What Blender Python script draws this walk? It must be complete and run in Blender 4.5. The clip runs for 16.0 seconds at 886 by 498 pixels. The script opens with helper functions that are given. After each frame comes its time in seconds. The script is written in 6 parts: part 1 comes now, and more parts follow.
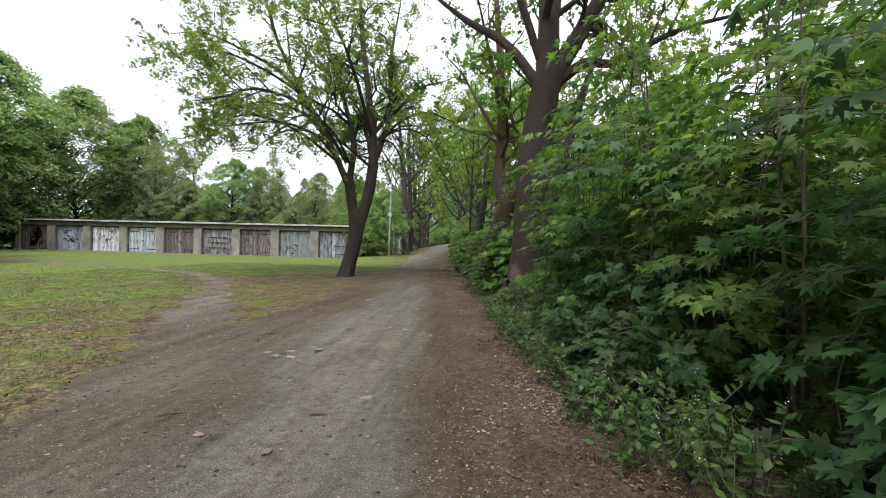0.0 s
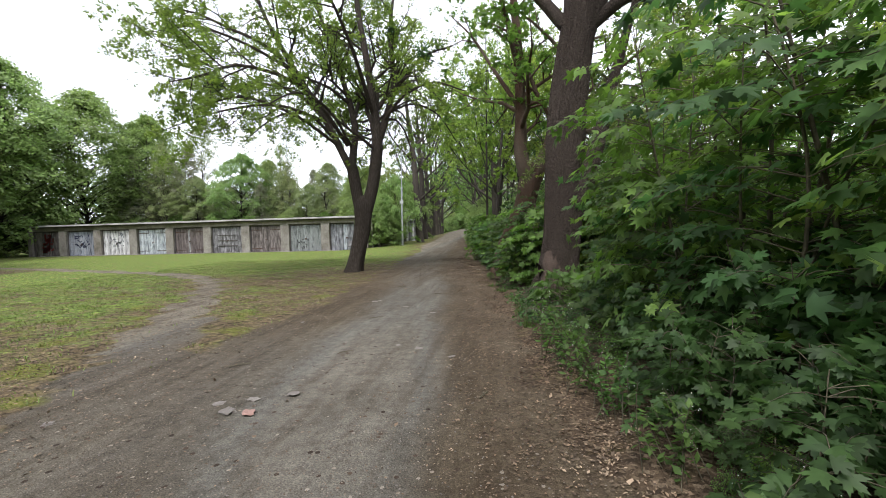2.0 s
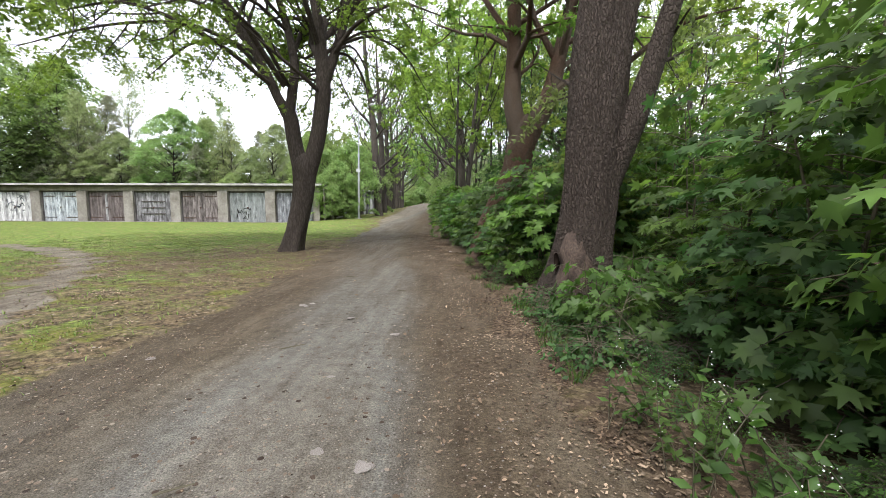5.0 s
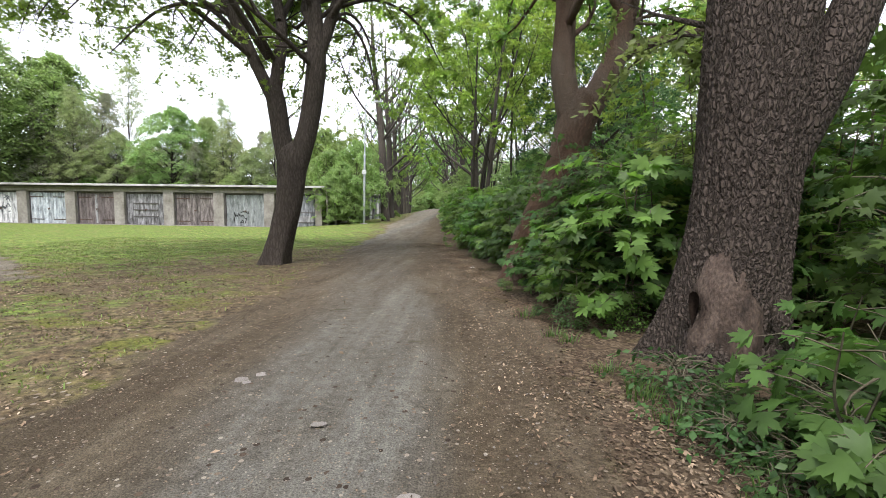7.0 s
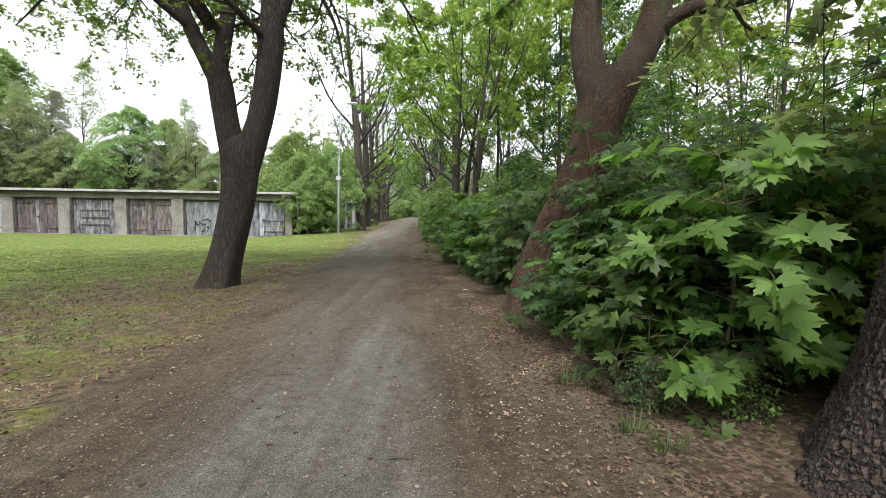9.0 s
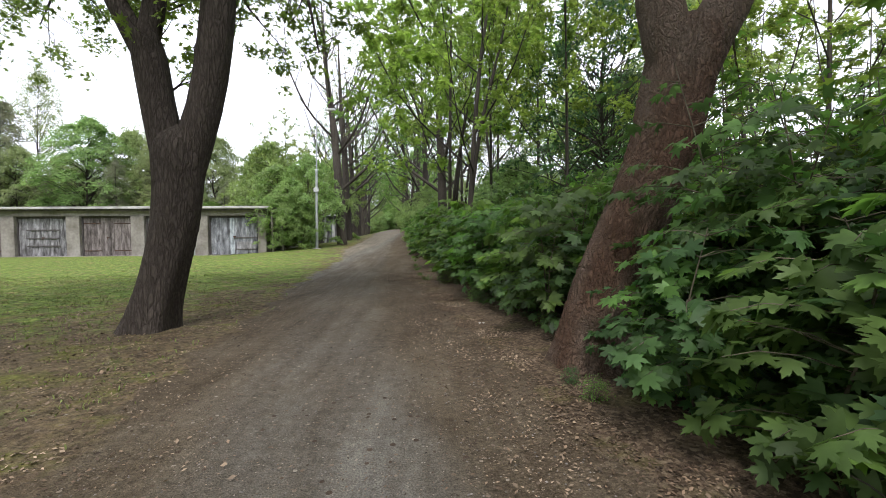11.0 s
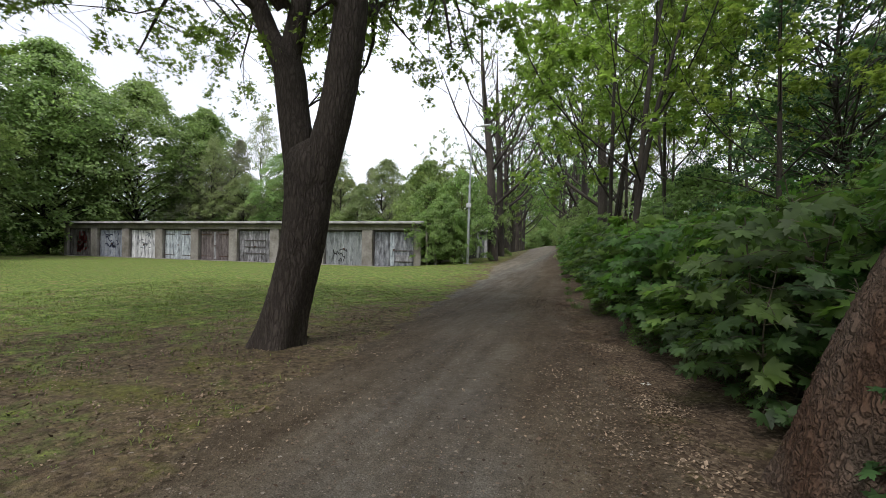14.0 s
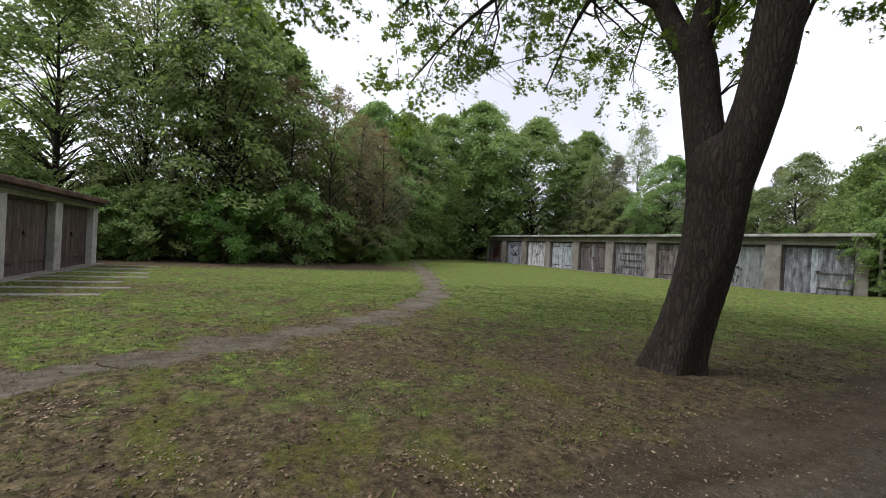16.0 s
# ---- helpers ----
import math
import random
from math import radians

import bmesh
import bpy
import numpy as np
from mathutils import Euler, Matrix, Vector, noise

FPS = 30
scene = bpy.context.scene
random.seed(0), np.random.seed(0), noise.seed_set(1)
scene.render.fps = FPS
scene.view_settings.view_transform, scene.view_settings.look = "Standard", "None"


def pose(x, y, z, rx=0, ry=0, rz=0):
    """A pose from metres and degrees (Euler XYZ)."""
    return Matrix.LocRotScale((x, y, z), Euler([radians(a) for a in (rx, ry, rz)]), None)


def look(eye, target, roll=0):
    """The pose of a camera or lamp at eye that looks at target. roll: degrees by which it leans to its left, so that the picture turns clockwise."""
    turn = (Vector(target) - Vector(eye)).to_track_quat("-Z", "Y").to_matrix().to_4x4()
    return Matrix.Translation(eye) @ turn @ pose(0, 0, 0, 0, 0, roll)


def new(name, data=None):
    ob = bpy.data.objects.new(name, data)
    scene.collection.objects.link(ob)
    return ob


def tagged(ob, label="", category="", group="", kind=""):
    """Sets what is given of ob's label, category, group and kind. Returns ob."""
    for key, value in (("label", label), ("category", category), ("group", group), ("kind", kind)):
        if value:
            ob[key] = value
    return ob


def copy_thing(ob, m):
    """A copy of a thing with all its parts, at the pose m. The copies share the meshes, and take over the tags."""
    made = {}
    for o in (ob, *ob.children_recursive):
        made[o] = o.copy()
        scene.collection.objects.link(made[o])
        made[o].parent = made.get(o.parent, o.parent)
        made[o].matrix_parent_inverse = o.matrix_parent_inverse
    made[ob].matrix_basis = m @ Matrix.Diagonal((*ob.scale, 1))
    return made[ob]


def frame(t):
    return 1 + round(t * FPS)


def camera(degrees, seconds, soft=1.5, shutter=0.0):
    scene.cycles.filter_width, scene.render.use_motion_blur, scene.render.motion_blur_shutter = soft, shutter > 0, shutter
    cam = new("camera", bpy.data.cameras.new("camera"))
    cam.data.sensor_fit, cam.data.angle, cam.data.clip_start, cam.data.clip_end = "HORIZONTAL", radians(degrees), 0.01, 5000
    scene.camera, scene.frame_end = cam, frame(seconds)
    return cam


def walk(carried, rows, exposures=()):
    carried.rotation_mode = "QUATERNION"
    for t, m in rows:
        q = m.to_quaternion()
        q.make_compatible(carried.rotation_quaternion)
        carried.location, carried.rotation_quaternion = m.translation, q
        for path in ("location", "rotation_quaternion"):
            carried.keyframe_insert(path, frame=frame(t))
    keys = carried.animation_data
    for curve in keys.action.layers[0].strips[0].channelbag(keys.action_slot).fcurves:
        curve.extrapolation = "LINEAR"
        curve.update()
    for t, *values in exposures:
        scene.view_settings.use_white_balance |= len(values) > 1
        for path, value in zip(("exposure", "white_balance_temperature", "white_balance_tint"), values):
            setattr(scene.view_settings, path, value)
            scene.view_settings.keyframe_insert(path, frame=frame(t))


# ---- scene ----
cam = camera(92.7, 16.0, soft=0.8)
PATH = [
    (0, (1.121, -0.154, 1.23), (0.939, 1.838, 1.216), 1.5),
    (0.5, (1.068, 0.252, 1.215), (0.748, 2.224, 1.129), 0.2),
    (1, (1.058, 0.656, 1.233), (0.653, 2.605, 1.049), 1.9),
    (1.5, (0.988, 1.047, 1.267), (0.838, 3.041, 1.265), 0.1),
    (2, (0.931, 1.385, 1.27), (0.676, 3.367, 1.189), -1.5),
    (2.5, (0.892, 1.776, 1.256), (0.437, 3.72, 1.146), -0.0),
    (3, (0.84, 2.189, 1.267), (0.674, 4.18, 1.163), -0.6),
    (3.5, (0.787, 2.573, 1.265), (0.674, 4.563, 1.105), -1.3),
    (4, (0.753, 2.997, 1.294), (0.425, 4.963, 1.134), -0.2),
    (4.2, (0.732, 3.165, 1.276), (0.472, 5.137, 1.072), 0.4),
    (6.3, (0.061, 5.725, 1.137), (0.09, 7.717, 0.965), -0.7),
    (6.5, (0.062, 5.906, 1.135), (0.039, 7.9, 0.973), -0.6),
    (7, (0.105, 6.31, 1.148), (0.011, 8.3, 0.974), 0.8),
    (7.5, (0.053, 6.729, 1.164), (0.224, 8.719, 1.058), 0.7),
    (8, (-0.028, 7.104, 1.151), (0.069, 9.095, 0.981), 0.6),
    (8.5, (-0.061, 7.512, 1.179), (-0.176, 9.505, 1.053), 0.8),
    (8.7, (-0.077, 7.664, 1.173), (-0.122, 9.659, 1.035), 1.3),
    (10.8, (-0.441, 9.441, 1.192), (-0.331, 11.437, 1.121), 0.2),
    (11, (-0.444, 9.558, 1.203), (-0.346, 11.554, 1.123), -0.4),
    (11.5, (-0.409, 9.886, 1.212), (-0.542, 11.881, 1.177), 1.2),
    (12, (-0.386, 10.148, 1.234), (-0.425, 12.148, 1.204), 1.4),
    (12.5, (-0.39, 10.374, 1.263), (-0.308, 12.372, 1.252), 0.1),
    (13, (-0.332, 10.514, 1.268), (-0.588, 12.497, 1.287), 0.4),
    (13.5, (-0.281, 10.592, 1.273), (-0.714, 12.544, 1.25), 0.8),
    (14, (-0.292, 10.612, 1.272), (-0.912, 12.514, 1.261), 1.1),
    (14.5, (-0.344, 10.603, 1.256), (-1.27, 12.376, 1.242), 1.8),
    (15, (-0.43, 10.614, 1.236), (-1.67, 12.182, 1.184), 2.2),
    (15.5, (-0.557, 10.609, 1.234), (-1.959, 12.034, 1.241), 0.4),
    (16, (-0.653, 10.662, 1.224), (-2.474, 11.489, 1.215), 3.1),
]
EXPOSURES = [(0, 0.36), (1.5, 0.48), (2.5, 0.42), (3.5, 0.82), (7, 0.9), (8.5, 0.82), (11, 0.5), (12.5, 0.32), (14.0, -0.04), (15.0, -0.27), (15.5, -0.36), (16.0, -0.26)]
walk(cam, [(t, look(eye, target, roll)) for t, eye, target, roll in PATH], [(t, stops, 6420, 13.5) for t, stops in EXPOSURES])

# ---- daylight: a bright overcast sky ----
world = bpy.data.worlds.new("overcast_sky")
scene.world = world
world.use_nodes = True
wn, wl = world.node_tree.nodes, world.node_tree.links
wn.clear()
SUN_UP, SUN_TURN = 58.0, 190.0
sky = wn.new("ShaderNodeTexSky")
sky.sky_type, sky.sun_disc = "NISHITA", False
sky.sun_elevation, sky.sun_rotation = radians(SUN_UP), radians(SUN_TURN)
sky.dust_density, sky.ozone_density = 4.0, 1.0
pale = wn.new("ShaderNodeHueSaturation")
pale.inputs["Saturation"].default_value = 0.3
pale.inputs["Value"].default_value = 1.0
background = wn.new("ShaderNodeBackground")
background.inputs["Strength"].default_value = 0.15
wout = wn.new("ShaderNodeOutputWorld")
# thin cloud cover: whiter where the clouds close, a hint of blue where they part
wcoord = wn.new("ShaderNodeTexCoord")
clouds = wn.new("ShaderNodeTexNoise")
clouds.inputs["Scale"].default_value, clouds.inputs["Detail"].default_value = 2.6, 6.0
cover = wn.new("ShaderNodeMapRange")
cover.inputs["From Min"].default_value, cover.inputs["From Max"].default_value = 0.38, 0.6
cover.inputs["To Min"].default_value, cover.inputs["To Max"].default_value = 0.55, 0.97
cloud_mix = wn.new("ShaderNodeMix")
cloud_mix.data_type = "RGBA"
cloud_mix.inputs[7].default_value = (9.9, 10.3, 11.3, 1)
wl.new(wcoord.outputs["Generated"], clouds.inputs["Vector"])
wl.new(clouds.outputs["Fac"], cover.inputs["Value"])
wl.new(cover.outputs["Result"], cloud_mix.inputs[0])
wl.new(sky.outputs["Color"], pale.inputs["Color"])
wl.new(pale.outputs["Color"], cloud_mix.inputs[6])
wl.new(cloud_mix.outputs[2], background.inputs["Color"])
wl.new(background.outputs["Background"], wout.inputs["Surface"])
sun = new("sun", bpy.data.lights.new("sun", "SUN"))
sun.data.energy, sun.data.angle, sun.data.color = 2.5, radians(16), (1.0, 0.965, 0.93)
sun_dir = Vector((math.sin(radians(SUN_TURN)) * math.cos(radians(SUN_UP)), math.cos(radians(SUN_TURN)) * math.cos(radians(SUN_UP)), math.sin(radians(SUN_UP))))
sun.matrix_world = look(sun_dir * 40, (0, 0, 0))


# ---- materials ----
def surface(name, colours, scale=4.0, rough=0.85, bump=0.3, bump_scale=30.0, stretch=(1, 1, 1), fine=0.25,
            island=0.0, thing=0.0, through_light=0.0, metal=0.0, spec=0.3, span=0.17, world_set=False):
    """Colour ramp over noise at two scales, relief by a third; island and thing: value change from piece to piece and thing to thing."""
    m = bpy.data.materials.new(name)
    m.use_nodes = True
    n, l = m.node_tree.nodes, m.node_tree.links
    n.clear()
    out, bsdf, tc, mp = n.new("ShaderNodeOutputMaterial"), n.new("ShaderNodeBsdfPrincipled"), n.new("ShaderNodeTexCoord"), n.new("ShaderNodeMapping")
    mp.inputs["Scale"].default_value = stretch
    l.new(n.new("ShaderNodeNewGeometry").outputs["Position"] if world_set else tc.outputs["Object"], mp.inputs["Vector"])
    n1, n2, n3 = (n.new("ShaderNodeTexNoise") for _ in range(3))
    for k, (sc, det) in zip((n1, n2, n3), ((scale, 4), (scale * 7, 5), (bump_scale, 6))):
        k.inputs["Scale"].default_value, k.inputs["Detail"].default_value = sc, det
        l.new(mp.outputs["Vector"], k.inputs["Vector"])
    ramp = n.new("ShaderNodeValToRGB")
    e = ramp.color_ramp.elements
    lo, hi = 0.5 - span, 0.5 + span
    e[0].position, e[0].color = lo, (*colours[0], 1)
    e[1].position, e[1].color = hi, (*colours[-1], 1)
    for i, c in enumerate(colours[1:-1]):
        e.new(lo + (hi - lo) * (i + 1) / (len(colours) - 1)).color = (*c, 1)
    l.new(n1.outputs["Fac"], ramp.inputs["Fac"])
    hsv = n.new("ShaderNodeHueSaturation")
    l.new(ramp.outputs["Color"], hsv.inputs["Color"])
    val = n.new("ShaderNodeMapRange")
    val.inputs["From Min"].default_value, val.inputs["From Max"].default_value = 0.3, 0.7
    val.inputs["To Min"].default_value, val.inputs["To Max"].default_value = 1 - fine, 1 + fine
    l.new(n2.outputs["Fac"], val.inputs["Value"])
    last = val.outputs["Result"]
    for amount, node, socket in ((island, "ShaderNodeNewGeometry", "Random Per Island"), (thing, "ShaderNodeObjectInfo", "Random")):
        if amount:
            src, mr, mul = n.new(node), n.new("ShaderNodeMapRange"), n.new("ShaderNodeMath")
            mr.inputs["To Min"].default_value, mr.inputs["To Max"].default_value = 1 - amount, 1 + amount
            mul.operation = "MULTIPLY"
            l.new(src.outputs[socket], mr.inputs["Value"])
            l.new(last, mul.inputs[0])
            l.new(mr.outputs["Result"], mul.inputs[1])
            last = mul.outputs["Value"]
            if through_light:
                hue = n.new("ShaderNodeMapRange")
                hue.inputs["To Min"].default_value, hue.inputs["To Max"].default_value = 0.485, 0.515
                l.new(src.outputs[socket], hue.inputs["Value"])
                l.new(hue.outputs["Result"], hsv.inputs["Hue"])
    l.new(last, hsv.inputs["Value"])
    l.new(hsv.outputs["Color"], bsdf.inputs["Base Color"])
    bsdf.inputs["Roughness"].default_value, bsdf.inputs["Metallic"].default_value = rough, metal
    bsdf.inputs["Specular IOR Level"].default_value = spec
    if bump:
        b = n.new("ShaderNodeBump")
        b.inputs["Strength"].default_value, b.inputs["Distance"].default_value = bump, 0.02
        l.new(n3.outputs["Fac"], b.inputs["Height"])
        l.new(b.outputs["Normal"], bsdf.inputs["Normal"])
    if through_light:
        tr, mix, bright = n.new("ShaderNodeBsdfTranslucent"), n.new("ShaderNodeMixShader"), n.new("ShaderNodeHueSaturation")
        bright.inputs["Value"].default_value, bright.inputs["Saturation"].default_value = 1.5, 1.1
        l.new(hsv.outputs["Color"], bright.inputs["Color"])
        l.new(bright.outputs["Color"], tr.inputs["Color"])
        mix.inputs[0].default_value = through_light
        l.new(bsdf.outputs["BSDF"], mix.inputs[1])
        l.new(tr.outputs["BSDF"], mix.inputs[2])
        l.new(mix.outputs["Shader"], out.inputs["Surface"])
    else:
        l.new(bsdf.outputs["BSDF"], out.inputs["Surface"])
    return m


def leaf_paint(name, a, b, light=0.52, island=0.38, rough=0.5, spec=0.32):
    return surface(name, (a, b), scale=1.1, rough=rough, bump=0.0, fine=0.26, island=island, thing=0.12, through_light=light, spec=spec)


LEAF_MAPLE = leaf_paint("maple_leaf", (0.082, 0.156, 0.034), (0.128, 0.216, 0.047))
# the next two darken the maple leaf: the wood's shade put into colour
LEAF_SHADE = leaf_paint("deep_shade_leaf", (0.042, 0.09, 0.028), (0.068, 0.126, 0.038))
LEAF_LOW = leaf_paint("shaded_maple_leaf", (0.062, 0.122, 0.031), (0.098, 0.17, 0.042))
LEAF_SPRING = leaf_paint("spring_leaf", (0.15, 0.225, 0.048), (0.215, 0.295, 0.074), light=0.6)
LEAF_OLIVE = leaf_paint("olive_leaf", (0.185, 0.232, 0.098), (0.25, 0.292, 0.13))
LEAF_GREY = leaf_paint("greyish_leaf", (0.185, 0.212, 0.13), (0.25, 0.262, 0.175))
LEAF_WOOD = leaf_paint("wood_leaf", (0.165, 0.246, 0.08), (0.235, 0.318, 0.114))
LEAF_FORK = leaf_paint("fresh_maple_leaf", (0.118, 0.172, 0.034), (0.172, 0.228, 0.052), light=0.5)
LEAF_OAK = leaf_paint("young_oak_leaf", (0.11, 0.165, 0.05), (0.165, 0.215, 0.075))
LEAF_COPPER = leaf_paint("coppery_young_leaf", (0.175, 0.14, 0.075), (0.235, 0.2, 0.11))
LEAF_DARK = leaf_paint("dark_leaf", (0.04, 0.08, 0.028), (0.066, 0.118, 0.04), light=0.4)
GRASS = surface("grass_blade", ((0.095, 0.145, 0.034), (0.135, 0.18, 0.045), (0.165, 0.178, 0.062)), scale=0.7, bump=0, island=0.35, through_light=0.3, rough=0.6)
DRY_LEAF = surface("dry_leaf", ((0.055, 0.035, 0.022), (0.125, 0.087, 0.055), (0.26, 0.2, 0.138)), scale=1.5, bump=0, island=0.7, rough=0.8)
def bark(name, dark, pale, tint, scale, tall, depth, mottle=0.35, warped=0.1):
    """Plates of bark with dark cracks between them: warped cells, longer than wide."""
    m = bpy.data.materials.new(name)
    m.use_nodes = True
    n, l = m.node_tree.nodes, m.node_tree.links
    n.clear()
    out, bsdf, tc, mp = n.new("ShaderNodeOutputMaterial"), n.new("ShaderNodeBsdfPrincipled"), n.new("ShaderNodeTexCoord"), n.new("ShaderNodeMapping")
    mp.inputs["Scale"].default_value = (1, 1, tall)
    l.new(tc.outputs["Object"], mp.inputs["Vector"])
    warp, patch, grain, add, cells = (n.new(k) for k in ("ShaderNodeTexNoise", "ShaderNodeTexNoise", "ShaderNodeTexNoise", "ShaderNodeMix", "ShaderNodeTexVoronoi"))
    for k, s, d in ((warp, scale * 0.7, 4), (patch, 1.6, 5), (grain, scale * 4, 6)):
        k.inputs["Scale"].default_value, k.inputs["Detail"].default_value = s, d
        l.new(mp.outputs["Vector"], k.inputs["Vector"])
    add.data_type, add.blend_type = "RGBA", "ADD"
    add.inputs[0].default_value = warped
    l.new(mp.outputs["Vector"], add.inputs[6])
    l.new(warp.outputs["Color"], add.inputs[7])
    cells.feature = "DISTANCE_TO_EDGE"
    cells.inputs["Scale"].default_value = scale
    l.new(add.outputs[2], cells.inputs["Vector"])
    plate = n.new("ShaderNodeMapRange")
    plate.inputs["From Max"].default_value = 0.24
    l.new(cells.outputs["Distance"], plate.inputs["Value"])
    ramp, tone, mix, mix2 = n.new("ShaderNodeValToRGB"), n.new("ShaderNodeValToRGB"), n.new("ShaderNodeMix"), n.new("ShaderNodeMix")
    ramp.color_ramp.elements[0].color, ramp.color_ramp.elements[1].color = (*dark, 1), (*pale, 1)
    l.new(plate.outputs["Result"], ramp.inputs["Fac"])
    e = tone.color_ramp.elements
    e[0].position, e[0].color, e[1].position, e[1].color = 0.4, (*pale, 1), 0.62, (*tint, 1)
    l.new(patch.outputs["Fac"], tone.inputs["Fac"])
    mix.data_type, mix2.data_type, mix2.blend_type = "RGBA", "RGBA", "OVERLAY"
    mix.inputs[0].default_value, mix2.inputs[0].default_value = mottle, 0.6
    l.new(ramp.outputs["Color"], mix.inputs[6])
    l.new(tone.outputs["Color"], mix.inputs[7])
    l.new(mix.outputs[2], mix2.inputs[6])
    l.new(grain.outputs["Fac"], mix2.inputs[7])
    l.new(mix2.outputs[2], bsdf.inputs["Base Color"])
    bsdf.inputs["Roughness"].default_value, bsdf.inputs["Specular IOR Level"].default_value = 0.92, 0.2
    b1, b2 = n.new("ShaderNodeBump"), n.new("ShaderNodeBump")
    b1.inputs["Strength"].default_value, b1.inputs["Distance"].default_value = 0.9, depth
    b2.inputs["Strength"].default_value, b2.inputs["Distance"].default_value = 0.6, depth * 0.3
    l.new(plate.outputs["Result"], b1.inputs["Height"])
    l.new(grain.outputs["Fac"], b2.inputs["Height"])
    l.new(b1.outputs["Normal"], b2.inputs["Normal"])
    l.new(b2.outputs["Normal"], bsdf.inputs["Normal"])
    l.new(bsdf.outputs["BSDF"], out.inputs["Surface"])
    return m


BARK_GREY = bark("dark_grey_bark", (0.018, 0.014, 0.011), (0.06, 0.049, 0.04), (0.085, 0.07, 0.058), 22, 0.22, 0.012)
BARK_OAK = bark("ridged_oak_bark", (0.036, 0.028, 0.022), (0.074, 0.058, 0.047), (0.1, 0.08, 0.066), 34, 0.42, 0.03, warped=0.05)
BARK_RED = bark("reddish_scaly_bark", (0.044, 0.026, 0.017), (0.092, 0.053, 0.033), (0.15, 0.126, 0.098), 26, 0.5, 0.018, mottle=0.6, warped=0.13)
BARK_FAR = surface("dark_bark", ((0.03, 0.025, 0.02), (0.065, 0.055, 0.045)), scale=2.0, bump=0.6, bump_scale=20, stretch=(1, 1, 0.3), thing=0.2)
TWIG = surface("twig_bark", ((0.06, 0.055, 0.035), (0.11, 0.095, 0.06)), scale=5, bump=0)
SCAR = surface("bare_wood_scar", ((0.026, 0.018, 0.013), (0.056, 0.039, 0.029), (0.078, 0.057, 0.044)), scale=9, bump=0.9, bump_scale=55, stretch=(1, 1, 0.5), fine=0.45)
HOLLOW = surface("near_black_wood", ((0.008, 0.006, 0.005), (0.02, 0.014, 0.01)), scale=12, bump=0.8, rough=1.0, spec=0.05)
CONCRETE = surface("weathered_concrete", ((0.15, 0.135, 0.115), (0.22, 0.205, 0.182), (0.28, 0.265, 0.24)), scale=1.1, bump=0.35, bump_scale=25, fine=0.15)
PALE_PILLAR = surface("whitewashed_concrete", ((0.3, 0.285, 0.26), (0.42, 0.4, 0.37), (0.5, 0.48, 0.45)), scale=1.3, bump=0.35, bump_scale=25, fine=0.18)
PLASTER = surface("stained_render", ((0.16, 0.15, 0.13), (0.22, 0.205, 0.18), (0.27, 0.255, 0.225)), scale=0.9, bump=0.3, bump_scale=30, fine=0.18, stretch=(1, 1, 0.5))
ROOF_EDGE = surface("pale_roof_slab", ((0.25, 0.245, 0.235), (0.37, 0.365, 0.35), (0.45, 0.445, 0.43)), scale=1.6, bump=0.3, fine=0.2)
RUSTY_ROOF = surface("rust_brown_roof_edge", ((0.06, 0.035, 0.025), (0.11, 0.065, 0.045), (0.15, 0.1, 0.075)), scale=2, bump=0.3, fine=0.2)
ROOF_FELT = surface("mossy_roof_felt", ((0.05, 0.05, 0.045), (0.09, 0.09, 0.07), (0.1, 0.12, 0.05)), scale=0.9, bump=0.5)
IRON = surface("rusty_iron", ((0.05, 0.035, 0.03), (0.12, 0.07, 0.05)), scale=9, bump=0.3, rough=0.6, metal=0.5)
STEEL = surface("dull_galvanised_steel", ((0.34, 0.36, 0.37), (0.44, 0.46, 0.47)), scale=3, bump=0.05, rough=0.5, metal=0.4, fine=0.1)
WHITE_ENAMEL = surface("white_enamel", ((0.4, 0.41, 0.41), (0.5, 0.51, 0.51)), scale=5, bump=0.05, rough=0.4)
STONE = surface("pale_stone", ((0.12, 0.106, 0.092), (0.2, 0.18, 0.16), (0.28, 0.255, 0.23)), scale=22, bump=0.5, bump_scale=60, thing=0.2)
PINK_STONE = surface("brick_red_stone", ((0.26, 0.15, 0.12), (0.36, 0.24, 0.2)), scale=14, bump=0.5, bump_scale=60)
GRAVEL = surface("gravel", ((0.1, 0.088, 0.075), (0.17, 0.152, 0.132)), scale=3, bump=0.2, island=0.45)
PETAL = surface("white_petal", ((0.7, 0.72, 0.68), (0.8, 0.8, 0.76)), scale=3, bump=0, through_light=0.3)
BLUE_INK = surface("dark_blue_spray", ((0.015, 0.02, 0.06), (0.03, 0.04, 0.1)), scale=6, bump=0, rough=0.5)
RED_INK = surface("red_spray", ((0.25, 0.03, 0.025), (0.35, 0.06, 0.05)), scale=6, bump=0, rough=0.5)
GREY_INK = surface("grey_blue_spray", ((0.1, 0.115, 0.15), (0.2, 0.215, 0.25)), scale=6, bump=0, rough=0.6)
BLACK_INK = surface("black_spray", ((0.02, 0.02, 0.022), (0.05, 0.05, 0.05)), scale=6, bump=0, rough=0.6)


def door_paint(name, *c):
    return surface(name, c, scale=2.2, bump=0.4, bump_scale=26, stretch=(3.2, 3.2, 0.8), fine=0.35, thing=0.25, rough=0.75, span=0.19, world_set=True)


